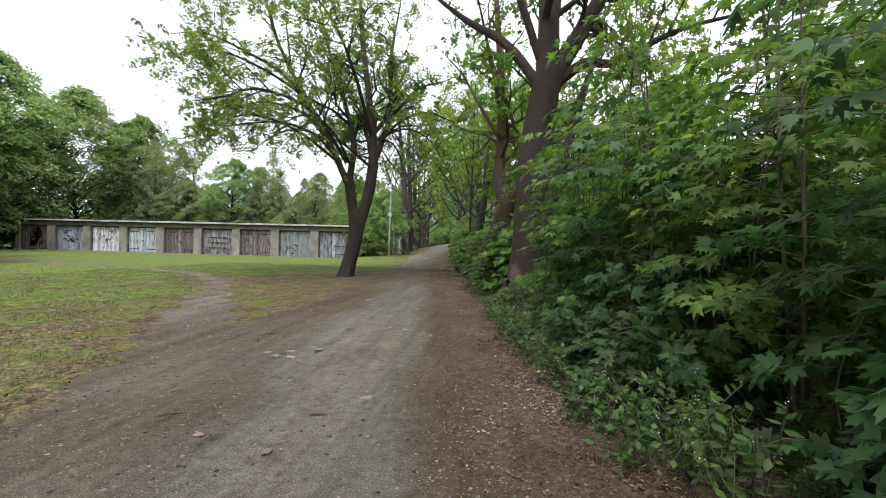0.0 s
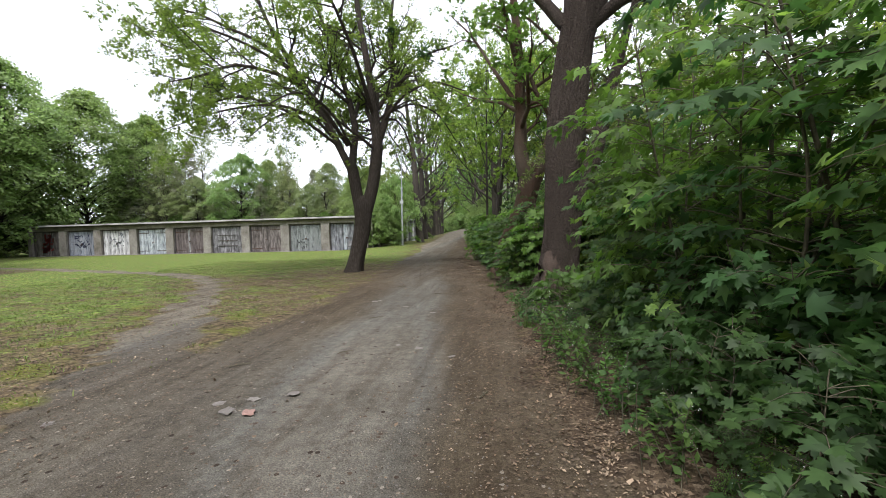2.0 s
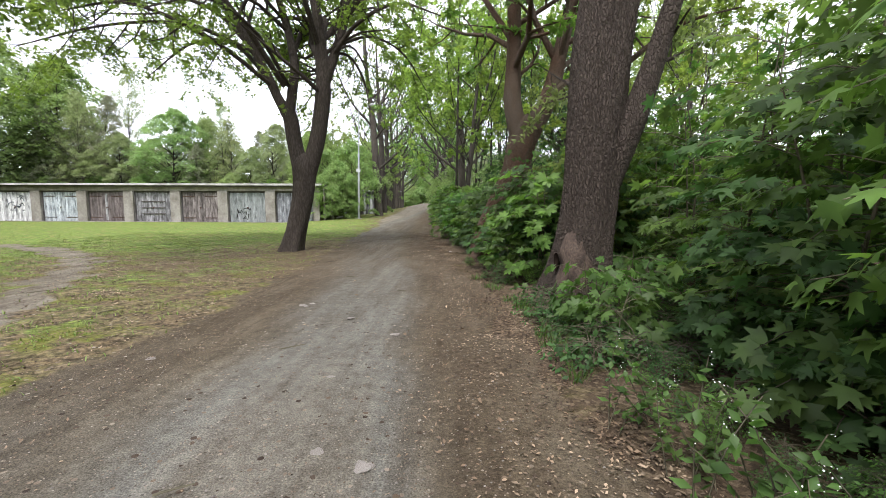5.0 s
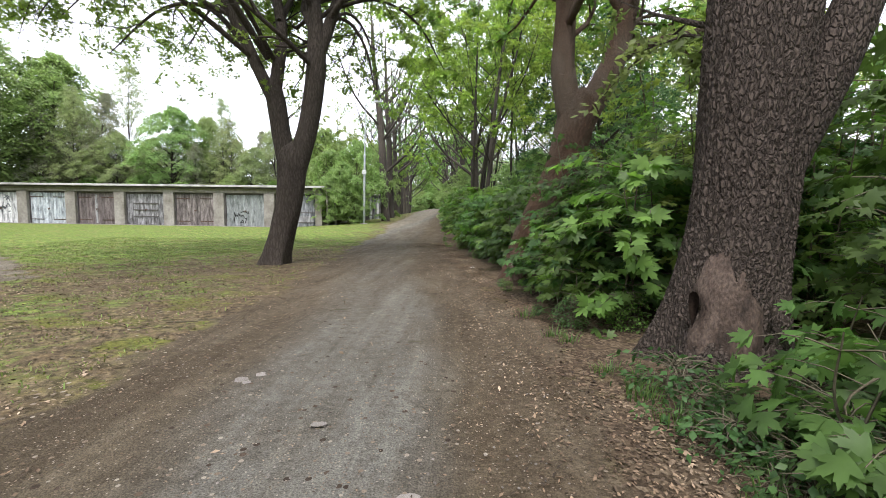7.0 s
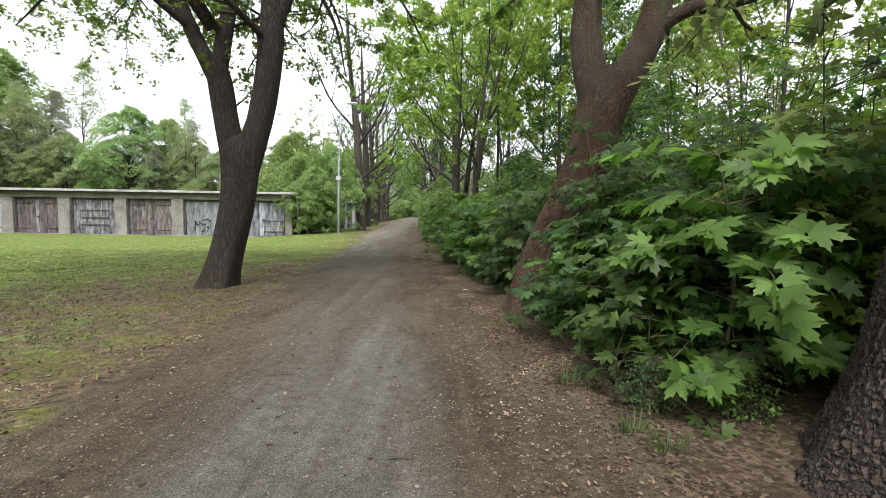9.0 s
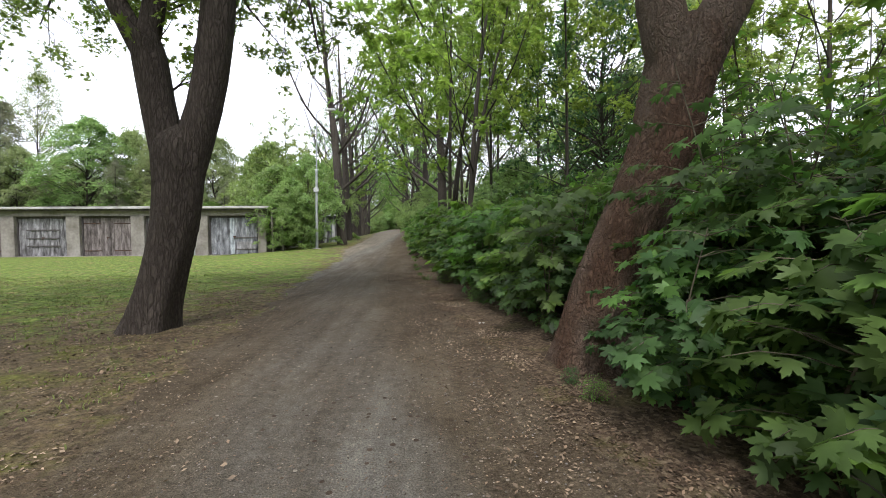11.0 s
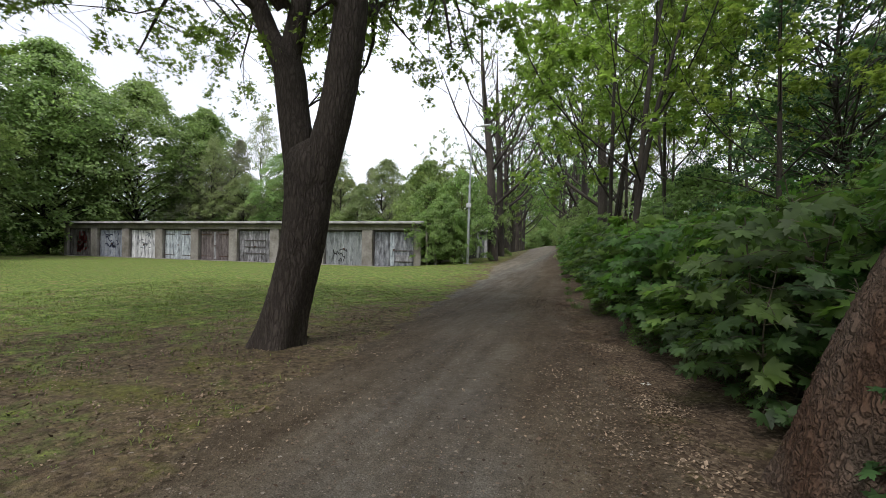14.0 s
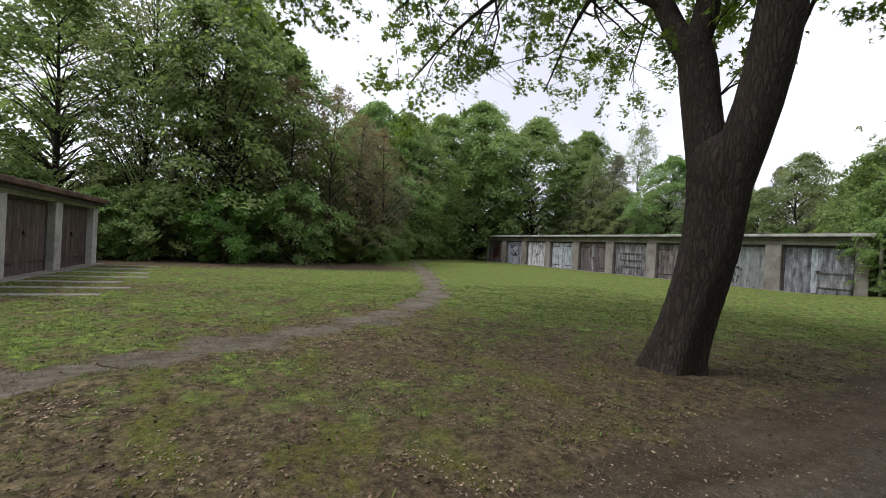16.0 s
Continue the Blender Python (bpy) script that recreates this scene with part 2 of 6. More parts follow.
DOOR_PAINTS = [
    door_paint("worn_grey_brown_paint", (0.06, 0.05, 0.047), (0.13, 0.115, 0.11), (0.172, 0.156, 0.152)),
    door_paint("faded_blue_grey_paint", (0.1, 0.115, 0.14), (0.25, 0.275, 0.32), (0.281, 0.296, 0.320)),
    door_paint("peeling_white_paint", (0.12, 0.12, 0.13), (0.5, 0.51, 0.52), (0.6, 0.6, 0.61)),
    door_paint("pale_blue_paint", (0.15, 0.165, 0.18), (0.34, 0.38, 0.41), (0.48, 0.51, 0.53)),
    door_paint("mauve_brown_paint", (0.06, 0.048, 0.047), (0.12, 0.1, 0.098), (0.156, 0.136, 0.134)),
    door_paint("silvered_wood", (0.05, 0.047, 0.047), (0.17, 0.168, 0.175), (0.312, 0.312, 0.328)),
    door_paint("brown_weathered_wood", (0.05, 0.042, 0.04), (0.13, 0.112, 0.107), (0.218, 0.195, 0.191)),
    door_paint("grey_green_paint", (0.1, 0.108, 0.108), (0.22, 0.24, 0.24), (0.265, 0.281, 0.285)),
    door_paint("blue_grey_weathered_wood", (0.05, 0.051, 0.056), (0.15, 0.157, 0.172), (0.265, 0.277, 0.296)),
]
DARK_DOOR = door_paint("dark_brown_stain", (0.06, 0.045, 0.038), (0.1, 0.075, 0.062), (0.14, 0.105, 0.09))
BRACE = door_paint("dark_batten_wood", (0.05, 0.045, 0.045), (0.1, 0.09, 0.088))
PALE_BATTEN = door_paint("pale_batten_paint", (0.12, 0.12, 0.12), (0.26, 0.26, 0.27), (0.4, 0.4, 0.4))


# ---- building blocks ----
def part(name, bm, material, parent=None, label="", smooth=False):
    """One bmesh, mesh or (verts, faces) as one mesh object under a thing."""
    if isinstance(bm, bpy.types.Mesh):
        me = bm
    else:
        me = bpy.data.meshes.new(name)
        if isinstance(bm, tuple):
            fill(me, *bm)
        else:
            bm.to_mesh(me)
            bm.free()
        if smooth:
            me.polygons.foreach_set("use_smooth", [True] * len(me.polygons))
    if material and not me.materials:
        me.materials.append(material)
    ob = new(name, me)
    if parent:
        ob.parent = parent
    return tagged(ob, label)


def fill(me, verts, faces):
    """Fast mesh from arrays; faces: one (n, k) array or a list of such."""
    groups = faces if isinstance(faces, list) else [faces]
    groups = [np.asarray(g, dtype=np.int32) for g in groups if len(g)]
    verts = np.asarray(verts, dtype=np.float32)
    loops = np.concatenate([g.ravel() for g in groups])
    sizes = np.concatenate([np.full(len(g), g.shape[1], dtype=np.int32) for g in groups])
    me.vertices.add(len(verts))
    me.vertices.foreach_set("co", verts.ravel())
    me.loops.add(len(loops))
    me.loops.foreach_set("vertex_index", loops)
    me.polygons.add(len(sizes))
    me.polygons.foreach_set("loop_start", np.concatenate([[0], np.cumsum(sizes)[:-1]]).astype(np.int32))
    me.polygons.foreach_set("loop_total", sizes)
    me.update(calc_edges=True)
    me.validate()


def thing(name, place=(0, 0, 0), label="", category="", group="", kind="", turn=0.0):
    ob = new(name)
    ob.empty_display_size = 0.2
    ob.matrix_basis = pose(*place, 0, 0, turn)
    return tagged(ob, label, category, group, kind)


def box(bm, x0, x1, y0, y1, z0, z1, bevel=0.0):
    r = bmesh.ops.create_cube(bm, size=1.0, matrix=Matrix.Translation(((x0 + x1) / 2, (y0 + y1) / 2, (z0 + z1) / 2)) @ Matrix.Diagonal((x1 - x0, y1 - y0, z1 - z0, 1)))
    if bevel:
        edges = list({e for v in r["verts"] for e in v.link_edges})
        bmesh.ops.bevel(bm, geom=edges, offset=bevel, segments=1, affect="EDGES")
    return bm


def boxes(*dims, bevel=0.0):
    bm = bmesh.new()
    for d in dims:
        box(bm, *d, bevel=bevel)
    return bm


def smooth_line(points, n):
    """A spline through points (x, y, z, ...), n steps."""
    p = np.asarray(points, float)
    if len(p) == 2:
        return p[0] + (p[1] - p[0]) * np.linspace(0, 1, n)[:, None]
    q = np.vstack([2 * p[0] - p[1], p, 2 * p[-1] - p[-2]])
    out = []
    for u in np.linspace(0, len(p) - 1 - 1e-6, n):
        i, f = int(u), u - int(u)
        a, b, c, d = q[i], q[i + 1], q[i + 2], q[i + 3]
        out.append(0.5 * (2 * b + (c - a) * f + (2 * a - 5 * b + 4 * c - d) * f * f + (3 * b - a - 3 * c + d) * f ** 3))
    return np.array(out)


def tubes(lines, sides=6):
    """Tapered tubes along lines of (x, y, z, r), as verts and quads."""
    V, F, base = [], [], 0
    for line in lines:
        k = sides if line[0][3] > 0.02 else max(3, sides - 2)
        if line[0][3] > 0.09:
            k = sides + 4
        p, r = line[:, :3], line[:, 3]
        d = np.gradient(p, axis=0)
        d /= np.linalg.norm(d, axis=1)[:, None] + 1e-9
        ref = np.eye(3)[[int(np.argmin(np.abs(d).max(axis=0)))]]
        u = np.cross(d, ref)
        u /= np.linalg.norm(u, axis=1)[:, None] + 1e-9
        w = np.cross(d, u)
        a = np.linspace(0, 2 * np.pi, k, endpoint=False)
        ring = p[:, None] + r[:, None, None] * (np.cos(a)[None, :, None] * u[:, None] + np.sin(a)[None, :, None] * w[:, None])
        n = len(p)
        V.append(ring.reshape(-1, 3))
        i, j = np.meshgrid(np.arange(n - 1), np.arange(k), indexing="ij")
        i, j = i.ravel(), j.ravel()
        F.append(base + np.stack([i * k + j, i * k + (j + 1) % k, (i + 1) * k + (j + 1) % k, (i + 1) * k + j], 1))
        base += n * k
    return np.vstack(V), np.vstack(F)


# leaf outlines: half outlines in degrees from the tip and length, mirrored
def lobed(half):
    pts = [(a, r) for a, r in half] + [(-a, r) for a, r in half[::-1] if 0 < a < 180]
    v = [(0, 0.08, 0.0)] + [(r * math.sin(radians(a)), 0.08 + r * math.cos(radians(a)), 0.0) for a, r in pts]
    v = np.array(v)
    v[:, 2] = -0.16 * np.abs(v[:, 0]) - 0.14 * v[:, 1] ** 2 + 0.02
    n = len(pts)
    return v, np.array([(0, 1 + i, 1 + (i + 1) % n) for i in range(n)])


MAPLE_FINE = lobed([(0, 1.0), (8, 0.74), (15, 0.76), (24, 0.44), (34, 0.7), (40, 0.69), (47, 0.93), (54, 0.65), (62, 0.63), (72, 0.38), (90, 0.56), (100, 0.6), (113, 0.4), (150, 0.2)])
MAPLE = lobed([(0, 1.0), (23, 0.45), (36, 0.68), (47, 0.92), (70, 0.4), (98, 0.58), (145, 0.22)])
MAPLE_LITE = lobed([(0, 1.0), (24, 0.42), (47, 0.88), (73, 0.4), (101, 0.56), (180, 0.1)])
OVAL = (np.array([(0, 0, 0), (0.3, 0.42, -0.06), (0, 0.5, 0.02), (-0.3, 0.42, -0.06), (0, 1.0, -0.12)], float), np.array([(0, 1, 2), (0, 2, 3), (1, 4, 2), (2, 4, 3)]))


def spray(count, leaf, rng_seed, reach=0.5):
    """A twig end with a few leaves round it, one unit across."""
    r = np.random.default_rng(rng_seed)
    V, F, b = [], [], 0
    for i in range(count):
        a, d = 2 * np.pi * (i + 0.6 * r.random()) / count, reach * (0.1 + 0.75 * r.random())
        s, tilt = 0.42 * (0.7 + 0.6 * r.random()), r.normal(0, 0.45)
        v = leaf[0] * s
        c, sn = math.cos(a), math.sin(a)
        x, y, z = v[:, 0], v[:, 1] * math.cos(tilt) - v[:, 2] * math.sin(tilt), v[:, 1] * math.sin(tilt) + v[:, 2]
        V.append(np.stack([x * c + (y + d) * sn, -x * sn + (y + d) * c, z + r.normal(0, 0.12)], 1))
        F.append(leaf[1] + b)
        b += len(v)
    return np.vstack(V), np.vstack(F)


KITE = (np.array([(0, 0, 0), (0.42, 0.5, -0.1), (0, 1.0, -0.15), (-0.42, 0.5, -0.1)], float), np.array([(0, 1, 2), (0, 2, 3)]))
SPRAY_FAR = spray(6, KITE, 1)
SPRAY_MID = spray(6, OVAL, 2)
SPRAY_MAPLE = spray(4, MAPLE_LITE, 3)


def leaves(template, P, N, size, rng, forward=None):
    """Leaves of a template at points P with normals N, each turned at random about its normal or towards forward."""
    P, N = np.asarray(P, float), np.asarray(N, float)
    n = len(P)
    N = N / (np.linalg.norm(N, axis=1)[:, None] + 1e-9)
    f = rng.normal(size=(n, 3)) if forward is None else np.asarray(forward, float)
    f = f - (f * N).sum(1)[:, None] * N
    f /= np.linalg.norm(f, axis=1)[:, None] + 1e-9
    s = np.cross(f, N)
    v, t = template
    S = (size * (0.65 + 0.7 * rng.random(n)))[:, None, None]
    W = P[:, None] + S * (v[None, :, 0:1] * s[:, None] + v[None, :, 1:2] * f[:, None] + v[None, :, 2:3] * N[:, None])
    return W.reshape(-1, 3), (t[None] + (np.arange(n) * len(v))[:, None, None]).reshape(-1, t.shape[1])


def join(*meshes):
    V, F, b = [], [], 0
    for v, f in meshes:
        V.append(v)
        F.append(f + b)
        b += len(v)
    return np.vstack(V), F


def unit(v):
    return v / (np.linalg.norm(v) + 1e-9)


def grow(rng, limbs, plan):
    """Side branches on limbs of (x, y, z, r). plan: for each level (branches a metre, length share, first share of the limb, rise).
    Returns all lines and the last level's."""
    lines, level = list(limbs), list(limbs)
    for per_m, share, first, rise in plan:
        nxt = []
        for line in level:
            p = line[:, :3]
            length = np.linalg.norm(np.diff(p, axis=0), axis=1).sum()
            count = max(2, int(length * per_m * (1 - first) + rng.random()))
            for k in range(count):
                u = min(0.995, first + (1 - first) * (k + rng.random()) / count)
                i = min(int(u * (len(p) - 1)), len(p) - 2)
                f = u * (len(p) - 1) - i
                a, r0 = p[i] + (p[i + 1] - p[i]) * f, line[i, 3] + (line[i + 1, 3] - line[i, 3]) * f
                tan = unit(p[i + 1] - p[i])
                side = unit(np.cross(tan, rng.normal(size=3)))
                d = unit(0.55 * tan + 0.85 * side + np.array([0, 0, rise]))
                ln = length * share * (1.2 - 0.75 * u) * (0.6 + 0.7 * rng.random())
                n = 5
                pts = [a]
                for s in range(n - 1):
                    d = unit(d + 0.22 * rng.normal(size=3) + np.array([0, 0, 0.05 * rise]))
                    pts.append(pts[-1] + d * ln / (n - 1))
                rr = np.linspace(min(r0 * 0.6, 0.02 * ln + 0.004), 0.003, n)
                nxt.append(np.column_stack([pts, rr]))
        lines += nxt
        level = nxt
    return lines, level


def along(lines, rng, per_m, start=0.25):
    """Points along lines, with the lines' direction there."""
    P, D = [], []
    for line in lines:
        p = line[:, :3]
        length = np.linalg.norm(np.diff(p, axis=0), axis=1).sum()
        for u in start + (1 - start) * rng.random(max(1, int(length * per_m + rng.random()))):
            i = min(int(u * (len(p) - 1)), len(p) - 2)
            P.append(p[i] + (p[i + 1] - p[i]) * (u * (len(p) - 1) - i))
            D.append(unit(p[i + 1] - p[i]))
    return np.array(P), np.array(D)


# ---- the lie of the land ----
def smoothstep(a, b, x):
    t = np.clip((np.asarray(x, float) - a) / (b - a), 0, 1)
    return t * t * (3 - 2 * t)


def land(x, y):
    """Height of the ground: level, rising gently along the avenue."""
    x, y = np.asarray(x, float), np.asarray(y, float)
    return 0.023 * np.maximum(0, np.sqrt((y - 24) ** 2 + 16) + (y - 24)) / 2 * smoothstep(-12, -7, x) * smoothstep(400, 120, y)


RIGHT_EDGE = [(-30, 3.2), (-4, 2.4), (0, 2.15), (2.5, 1.87), (3.6, 1.58), (7.4, 1.13), (11, 0.93), (12.7, 0.5), (14.5, 0.25), (19.9, -0.55), (27, -0.8), (41, -1.5), (70, -3.0), (120, -6.5)]
LEFT_EDGE = [(-30, -2.5), (-2, -1.7), (2.2, -1.9), (3.8, -2.4), (5.5, -2.35), (9, -2.3), (12.4, -2.5), (14.5, -2.75), (20, -3.4), (27, -3.8), (34, -4.9), (45, -5.3), (70, -7.0), (120, -10.5)]
TRAIL = [(-1.6, 3.6), (-3.0, 5.6), (-4.9, 8.9), (-6.6, 11.7), (-8.6, 13.8), (-11.6, 15.4), (-15, 16.7), (-21, 18.8), (-29, 21.4), (-36, 25)]


def right_edge(y):
    return np.interp(y, *zip(*RIGHT_EDGE))


def left_edge(y):
    return np.interp(y, *zip(*LEFT_EDGE))


def trail_distance(x, y):
    q = smooth_line([(a, b, 0) for a, b in TRAIL], 90)[:, :2]
    best = np.full(np.shape(x), 1e9)
    for a, b in zip(q[:-1], q[1:]):
        d = b - a
        t = np.clip(((x - a[0]) * d[0] + (y - a[1]) * d[1]) / (d @ d), 0, 1)
        best = np.minimum(best, np.hypot(x - a[0] - t * d[0], y - a[1] - t * d[1]))
    return best


def wobble(x, y, s, seed=0.0):
    """Smooth noise of plan places, about -1 to 1."""
    return (np.sin(x * s * 1.3 + seed) * np.cos(y * s * 1.1 - seed * 2) + 0.6 * np.sin(x * s * 2.9 - y * s * 2.3 + seed * 3) + 0.4 * np.sin(y * s * 5.1 + x * s * 3.7 + seed)) / 1.6


def covers(x, y):
    """Shares of trodden dirt, leaf litter and lush grass at a place."""
    w = wobble(x, y, 1.7) * 0.16 + wobble(x, y, 5.0, 2) * 0.08
    dirt = smoothstep(-0.25, 0.3, x - left_edge(y) + w) * smoothstep(-0.1, 0.35, right_edge(y) - x + w)
    trail = smoothstep(0.62, 0.04, trail_distance(x, y) + w * 1.6 - 0.25 * smoothstep(9, 4, y))
    dirt = np.maximum(dirt, trail * 0.95)
    under_tree = smoothstep(5.0, 1.2, np.hypot(x + 3.4, (y - 13.2) * 0.8) + w * 3)
    wood = smoothstep(-0.2, 0.5, x - right_edge(y) + 0.5 + w) + smoothstep(-17, -21, x + 0.35 * (y - 5) * 0) * smoothstep(22, 14, y)
    band = smoothstep(0.9, 0.1, np.abs(x - right_edge(y) + 0.35)) * 0.8
    litter = np.clip(wood + band + 0.45 * under_tree, 0, 1)
    verge = smoothstep(1.8, 0.2, left_edge(y) - x + w) * 0.55
    lush = 0.55 + 0.45 * smoothstep(17, 8, np.hypot(x + 18, y - 25))
    lush = lush * (1 - 0.4 * smoothstep(10, 5, y) * smoothstep(-9, -5, x))
    grass = np.clip((1 - litter) * (1 - dirt) * lush - verge * 0.35 + 0.22 * wobble(x, y, 0.6, 4), 0, 1)
    return dirt, litter, grass


def ground_material():
    m = bpy.data.materials.new("earth_grass_and_litter")
    m.use_nodes = True
    n, l = m.node_tree.nodes, m.node_tree.links
    n.clear()
    out, bsdf, tc = n.new("ShaderNodeOutputMaterial"), n.new("ShaderNodeBsdfPrincipled"), n.new("ShaderNodeTexCoord")

    def noise_at(scale, detail=6, stretch=(1, 1, 1)):
        mp, k = n.new("ShaderNodeMapping"), n.new("ShaderNodeTexNoise")
        mp.inputs["Scale"].default_value = stretch
        k.inputs["Scale"].default_value, k.inputs["Detail"].default_value, k.inputs["Roughness"].default_value = scale, detail, 0.65
        l.new(tc.outputs["Object"], mp.inputs["Vector"])
        l.new(mp.outputs["Vector"], k.inputs["Vector"])
        return k.outputs["Fac"]

    def ramp(fac, *stops):
        r = n.new("ShaderNodeValToRGB")
        e = r.color_ramp.elements
        e[0].position, e[0].color = stops[0][0], (*stops[0][1], 1)
        e[1].position, e[1].color = stops[-1][0], (*stops[-1][1], 1)
        for p, c in stops[1:-1]:
            e.new(p).color = (*c, 1)
        l.new(fac, r.inputs["Fac"])
        return r.outputs["Color"]

    def math_node(op, a, b):
        k = n.new("ShaderNodeMath")
        k.operation = op
        for i, v in enumerate((a, b)):
            if isinstance(v, (int, float)):
                k.inputs[i].default_value = v
            else:
                l.new(v, k.inputs[i])
        return k.outputs[0]

    def blend(fac, a, b, kind="MIX"):
        k = n.new("ShaderNodeMix")
        k.data_type, k.blend_type = "RGBA", kind
        if isinstance(fac, (int, float)):
            k.inputs[0].default_value = fac
        else:
            l.new(fac, k.inputs[0])
        l.new(a, k.inputs[6])
        l.new(b, k.inputs[7])
        return k.outputs[2]

    def rough_edge(share, amount, scale):
        """The share sharpened along a noise, so that borders break up."""
        k = n.new("ShaderNodeMapRange")
        k.inputs["From Min"].default_value, k.inputs["From Max"].default_value = 0.35, 0.65
        v = math_node("ADD", share, math_node("MULTIPLY", math_node("SUBTRACT", noise_at(scale, 8), 0.5), amount))
        l.new(v, k.inputs["Value"])
        return k.outputs["Result"]

    att, sep = n.new("ShaderNodeAttribute"), n.new("ShaderNodeSeparateColor")
    att.attribute_name = "cover"
    l.new(att.outputs["Color"], sep.inputs["Color"])
    dirt_s, litter_s, grass_s = sep.outputs[0], sep.outputs[1], sep.outputs[2]
    grit = noise_at(110, 5)
    brown = ramp(noise_at(1.3, 8, (1, 0.4, 1)), (0.34, (0.052, 0.039, 0.0245)), (0.5, (0.078, 0.062, 0.0405)), (0.66, (0.114, 0.097, 0.068)))
    pale = ramp(noise_at(1.6, 8, (1, 0.3, 1)), (0.34, (0.093, 0.087, 0.071)), (0.5, (0.122, 0.117, 0.1)), (0.66, (0.15, 0.146, 0.128)))
    dirt = blend(math_node("MULTIPLY", att.outputs["Alpha"], noise_at(1.1, 8, (1, 0.5, 1))), brown, pale)
    sand = ramp(noise_at(1.9, 8), (0.34, (0.104, 0.09, 0.067)), (0.5, (0.152, 0.134, 0.104)), (0.66, (0.2, 0.181, 0.147)))
    dirt = blend(math_node("MULTIPLY", math_node("SUBTRACT", att.outputs["Alpha"], 2.0), 0.9), dirt, sand)
    dirt = blend(0.8, dirt, ramp(grit, (0.34, (0.22, 0.21, 0.2)), (0.5, (0.5, 0.5, 0.5)), (0.66, (0.84, 0.83, 0.8))), "OVERLAY")
    dirt = blend(0.5, dirt, ramp(noise_at(11, 8), (0.36, (0.3, 0.28, 0.26)), (0.5, (0.5, 0.5, 0.5)), (0.66, (0.7, 0.7, 0.69))), "OVERLAY")
    dirt = blend(0.45, dirt, ramp(noise_at(5.5, 5, (1, 0.05, 1)), (0.36, (0.3, 0.27, 0.24)), (0.5, (0.5, 0.5, 0.5)), (0.64, (0.68, 0.68, 0.68))), "OVERLAY")

    def flecks(scale, *stops):
        """Scattered flat pieces, each of one chance tone."""
        v, s = n.new("ShaderNodeTexVoronoi"), n.new("ShaderNodeSeparateColor")
        v.inputs["Scale"].default_value, v.inputs["Randomness"].default_value = scale, 1.0
        l.new(tc.outputs["Object"], v.inputs["Vector"])
        l.new(v.outputs["Color"], s.inputs["Color"])
        return ramp(s.outputs[0], *stops), v.outputs["Distance"], s.outputs[1]

    def chips(base, scale, share, colour_stops):
        tone, dist, chance = flecks(scale, *colour_stops)
        on = math_node("MULTIPLY", math_node("GREATER_THAN", chance, 1 - share), math_node("LESS_THAN", dist, 0.36))
        return blend(on, base, tone)

    pale_stops = ((0.0, (0.136, 0.102, 0.072)), (0.6, (0.212, 0.170, 0.128)), (1.0, (0.306, 0.272, 0.221)))
    dark_stops = ((0.0, (0.035, 0.025, 0.018)), (0.6, (0.07, 0.05, 0.036)), (1.0, (0.11, 0.08, 0.055)))
    leaf_stops = ((0.0, (0.035, 0.024, 0.016)), (0.4, (0.085, 0.058, 0.038)), (0.75, (0.145, 0.105, 0.068)), (1.0, (0.24, 0.185, 0.125)))
    dirt = chips(chips(chips(dirt, 30, 0.05, pale_stops), 22, 0.06, dark_stops), 75, 0.12, pale_stops)
    soil = ramp(noise_at(3.0, 8), (0.34, (0.03, 0.022, 0.0135)), (0.5, (0.055, 0.041, 0.0255)), (0.66, (0.095, 0.074, 0.047)))
    soil = blend(0.6, soil, ramp(noise_at(45, 5), (0.32, (0.2, 0.18, 0.16)), (0.52, (0.5, 0.5, 0.5)), (0.7, (0.9, 0.82, 0.7))), "OVERLAY")
    soil = blend(0.6, soil, flecks(42, *leaf_stops)[0])
    turf = ramp(noise_at(2.6, 9), (0.36, (0.185, 0.148, 0.073)), (0.45, (0.145, 0.178, 0.048)), (0.55, (0.1, 0.155, 0.033)), (0.66, (0.18, 0.215, 0.057)))
    turf = blend(0.7, turf, ramp(noise_at(60, 5), (0.3, (0.2, 0.22, 0.2)), (0.5, (0.5, 0.5, 0.5)), (0.72, (0.8, 0.82, 0.7))), "OVERLAY")
    bare = ramp(noise_at(2.2, 8), (0.36, (0.062, 0.049, 0.028)), (0.46, (0.128, 0.1, 0.06)), (0.55, (0.112, 0.102, 0.046)), (0.66, (0.178, 0.145, 0.092)))
    bare = blend(0.75, bare, ramp(noise_at(55, 5), (0.32, (0.22, 0.2, 0.18)), (0.52, (0.5, 0.5, 0.5)), (0.7, (0.85, 0.82, 0.74))), "OVERLAY")
    bare = blend(0.3, bare, flecks(36, *leaf_stops)[0])
    bare = blend(0.9, bare, ramp(noise_at(11, 8), (0.39, (0.17, 0.17, 0.13)), (0.5, (0.5, 0.5, 0.5)), (0.61, (0.8, 0.78, 0.7))), "OVERLAY")
    bare = chips(bare, 24, 0.08, pale_stops)
    turf = blend(0.9, turf, ramp(noise_at(9, 8), (0.39, (0.17, 0.19, 0.14)), (0.5, (0.5, 0.5, 0.5)), (0.61, (0.8, 0.8, 0.67))), "OVERLAY")
    turf = chips(turf, 20, 0.05, pale_stops)
    moss = ramp(noise_at(22, 7), (0.34, (0.062, 0.072, 0.014)), (0.5, (0.118, 0.13, 0.022)), (0.66, (0.185, 0.19, 0.04)))
    cushions = n.new("ShaderNodeMapRange")
    cushions.inputs["From Min"].default_value, cushions.inputs["From Max"].default_value = 0.53, 0.6
